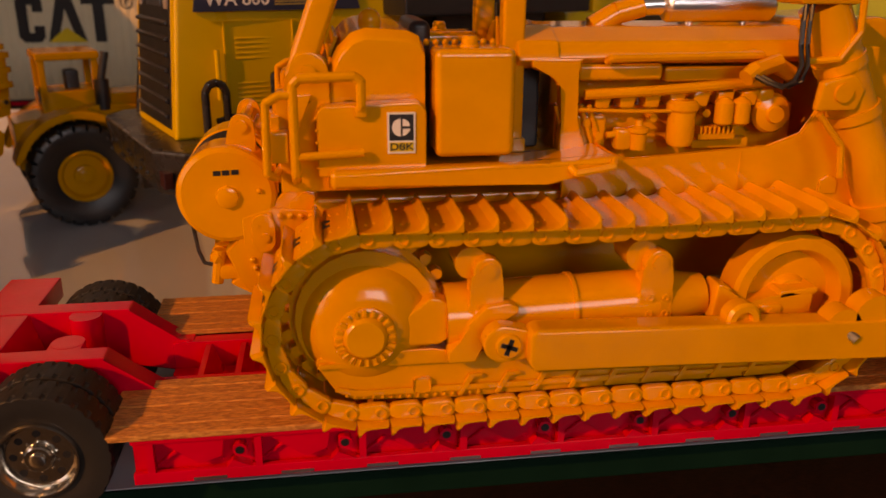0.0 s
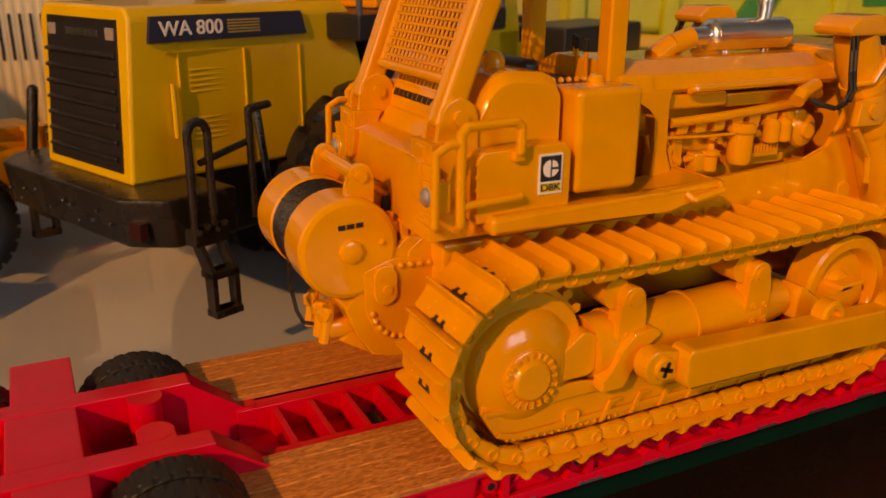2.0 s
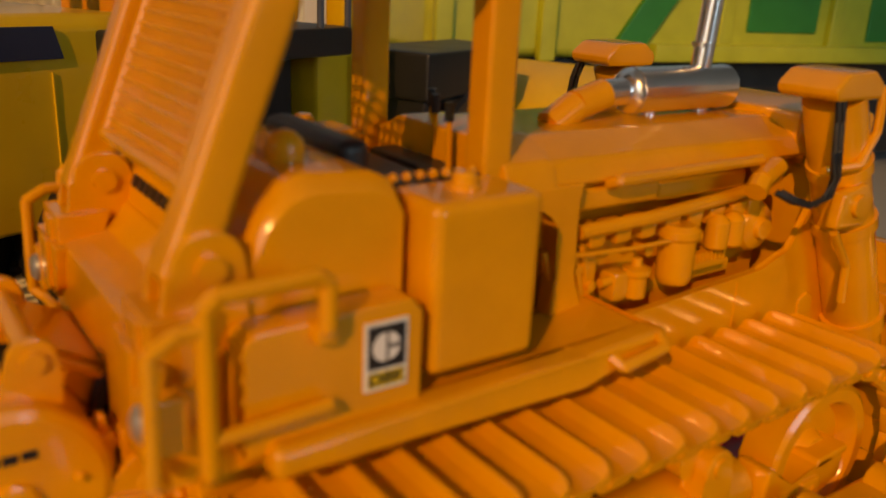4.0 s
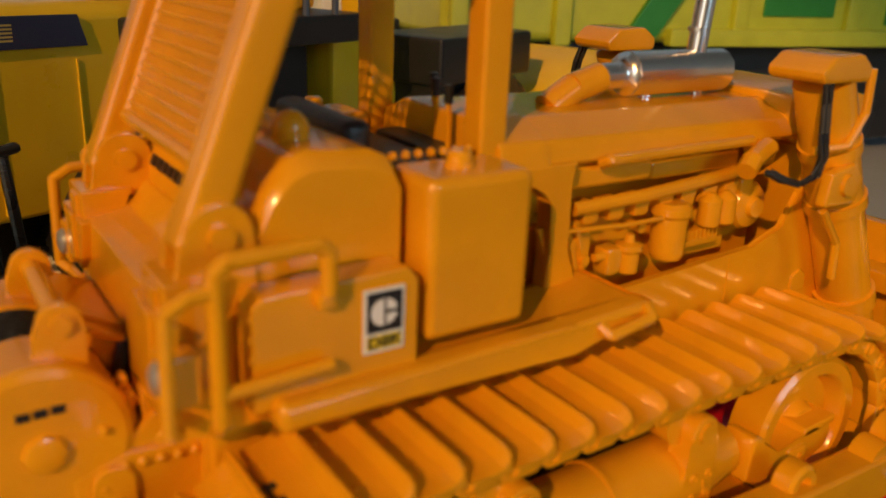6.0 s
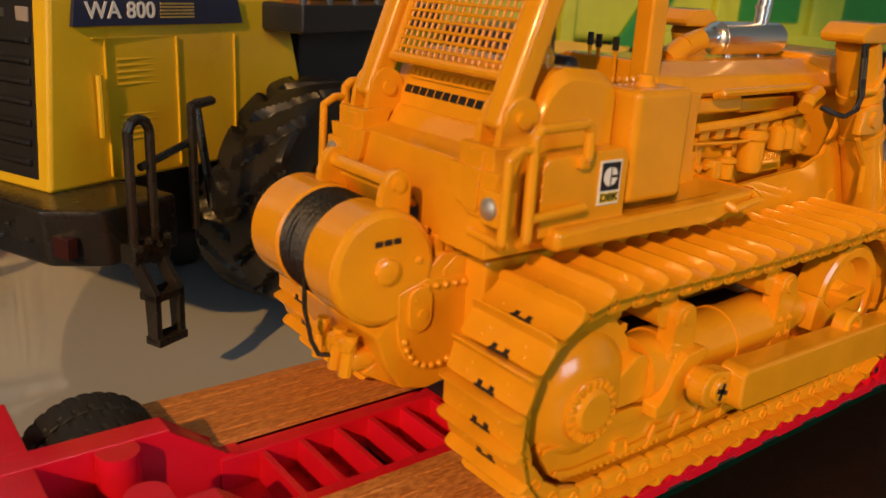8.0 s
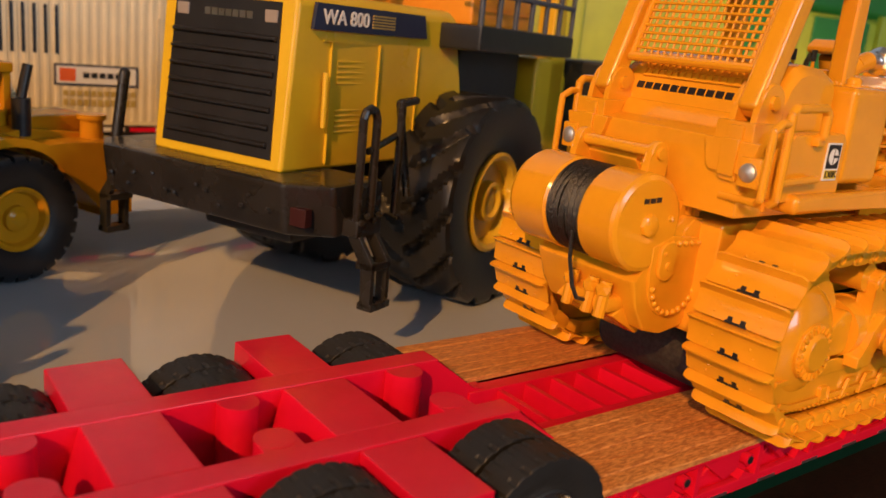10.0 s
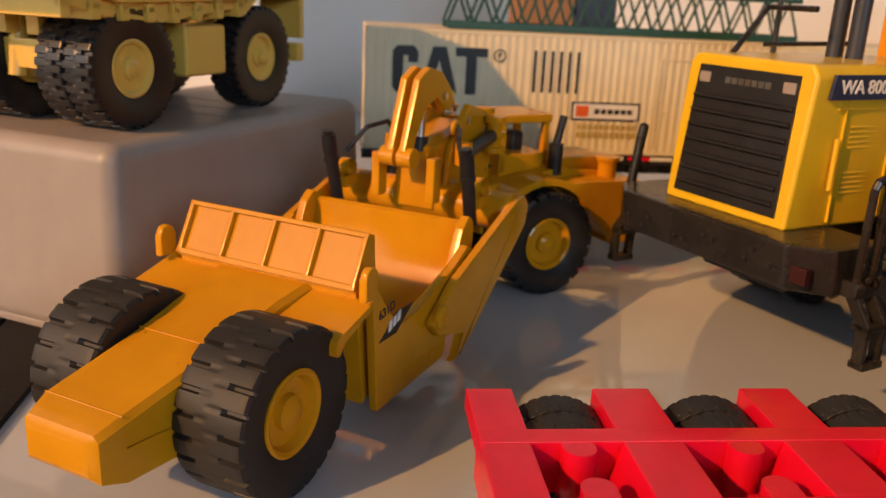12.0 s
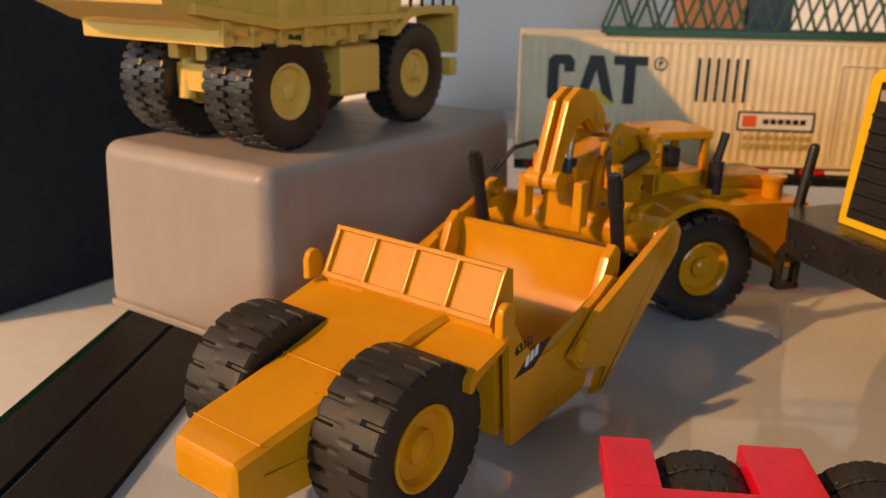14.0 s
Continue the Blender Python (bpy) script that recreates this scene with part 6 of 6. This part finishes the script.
for k in range(6):
    part("print_bar", box(B(), 8.75 + 0.26 * k, 8.95 + 0.26 * k, yp - 0.027, yp - 0.018, 3.98, 4.16), INK, sg)
for k in range(11):
    part("print_bar", box(B(), 8.12 + 0.22 * k, 8.28 + 0.22 * k, yp - 0.008, yp, 3.38, 3.56), GOLDPRINT, cn)
    part("print_bar", box(B(), 8.12 + 0.22 * k, 8.28 + 0.22 * k, yp - 0.008, yp, 3.05, 3.27), GOLDPRINT, cn)
bm = B()
for a in ((11.2, 11.23, 2.7, 6.1), (13.6, 13.63, 2.7, 6.1)):
    box(bm, a[0], a[1], yp - 0.03, yp, a[2], a[3])
box(bm, 11.2, 13.63, yp - 0.03, yp, 6.08, 6.11)
ball(bm, (11.5, yp - 0.04, 4.1), 0.06, 1)
part("door_outline", bm, CREAM, cn)
bm = B()
box(bm, -0.1, L, 0.0, 4.6, 2.05, 2.42, 0.03)
box(bm, 1.5, L, 1.4, 3.2, 1.4, 2.05, 0.05)
ch = part("chassis", bm, CHARCOAL, ct)
bm = B()
for k in range(12):
    box(bm, 0.3 + 2.0 * k, 1.2 + 2.0 * k, -0.008, 0.0, 2.2, 2.34)
part("red_reflector", bm, RED, ch)
bm = B()
for k in range(12):
    box(bm, 1.2 + 2.0 * k, 2.1 + 2.0 * k, -0.008, 0.0, 2.2, 2.34)
part("white_reflector", bm, WHITE, ch)
for x in (2.0, 4.4, 16.5, 18.9):
    for y in (0.55, 4.1):
        wheel(ct, (x, y, 1.0), 1.0, 0.5, 0.9, 24, 0.7, 0.03, RUBBER, BLACK, out=-1 if y < 2 else 1, hub=0.1)
part("landing_gear", box(B(), 8.0, 8.5, 0.6, 1.1, 0.0, 2.1, 0.05), BLACK, ct)
part("landing_gear", box(B(), 8.0, 8.5, 3.5, 4.0, 0.0, 2.1, 0.05), BLACK, ct)

# ---- crane boom lying on the container ----
cbm = thing("crane_boom", (-10.4, 35.4, 6.87), 1.0, "dark green lattice crane boom lying on the container", "crane boom")
for y in (0.0, 1.6):
    part("chord", box(B(), 0, 14, y - 0.1, y + 0.1, 0.0, 0.26, 0.03), BOOM, cbm)
    part("chord", box(B(), 0, 14, y - 0.08, y + 0.08, 1.5, 1.7, 0.03), BOOM, cbm)
for k in range(14):
    for y in (0.0, 1.6):
        part("lattice_bar", rod(B(), (k, y, 0.2), (k + 0.5, y, 1.55), 0.055, seg=6), BOOM, cbm)
        part("lattice_bar", rod(B(), (k + 0.5, y, 1.55), (k + 1, y, 0.2), 0.055, seg=6), BOOM, cbm)

# ---- lime and green machine far behind the bulldozer ----
gm = thing("green_machine", (13.5, 31.0, 0), -12.0, "lime and green toy farm machine on a dark chassis", "toy machine")
gb = part("body", box(B(), 0, 38, 0.0, 7, 5.2, 9.4, 0.4, 3), LIME, gm)
part("window_panel", box(B(), 14.2, 18.0, -0.10, 0.1, 6.3, 9.2, 0.08), GREEN, gb, "dark green panel")
part("window_panel", box(B(), 21.0, 26.0, -0.10, 0.1, 6.0, 9.0, 0.08), GREEN, gb, "dark green panel")
bm = prism(B(), [(7.2, 5.0), (8.6, 5.0), (12.0, 9.6), (10.4, 9.6)], "y", -0.25, 0.1, 0.05)
part("brace", bm, GREEN, gb, "dark green slanted brace")
for x0 in (0.2, 4.4, 12.6, 18.6):
    part("frame_post", box(B(), x0, x0 + 0.7, -0.3, 0.1, 5.1, 9.6, 0.1), LIME, gb)
part("frame_beam", box(B(), 9.5, 36, -0.45, 0.1, 5.1, 5.8, 0.1), LIME, gb)
part("chassis", box(B(), -3.0, 36, 1.2, 6.4, 0.6, 5.2, 0.2), BLACK, gm)
part("upper_body", box(B(), 6, 30, 1.0, 6.5, 9.4, 13, 0.5, 3), GREEN, gm, "dark green upper body")
for x in (3.5, 9.5, 20):
    for y in (0.9, 6.1):
        wheel(gm, (x, y, 1.9), 1.9, 0.9, 1.4, 18, 0.6, 0.15, TREAD, LIME, out=-1 if y < 2 else 1)
for xa, xb, nm, mt in ((-5.7, -3.15, "brown", BROWNBOX), (-3.05, -1.0, "dark blue", NAVYPRINT)):
    bx = thing("carton", (xa, 46, 0), 0, nm + " carton standing behind the container", "carton", absolute=True)
    part("carton_body", box(B(), xa, xb, 45, 49, 0, 10.5, 0.06), mt, bx)
    part("carton_flap", box(B(), xa + 0.1, xb - 0.1, 45.1, 48.9, 10.5, 10.56), mt, bx)
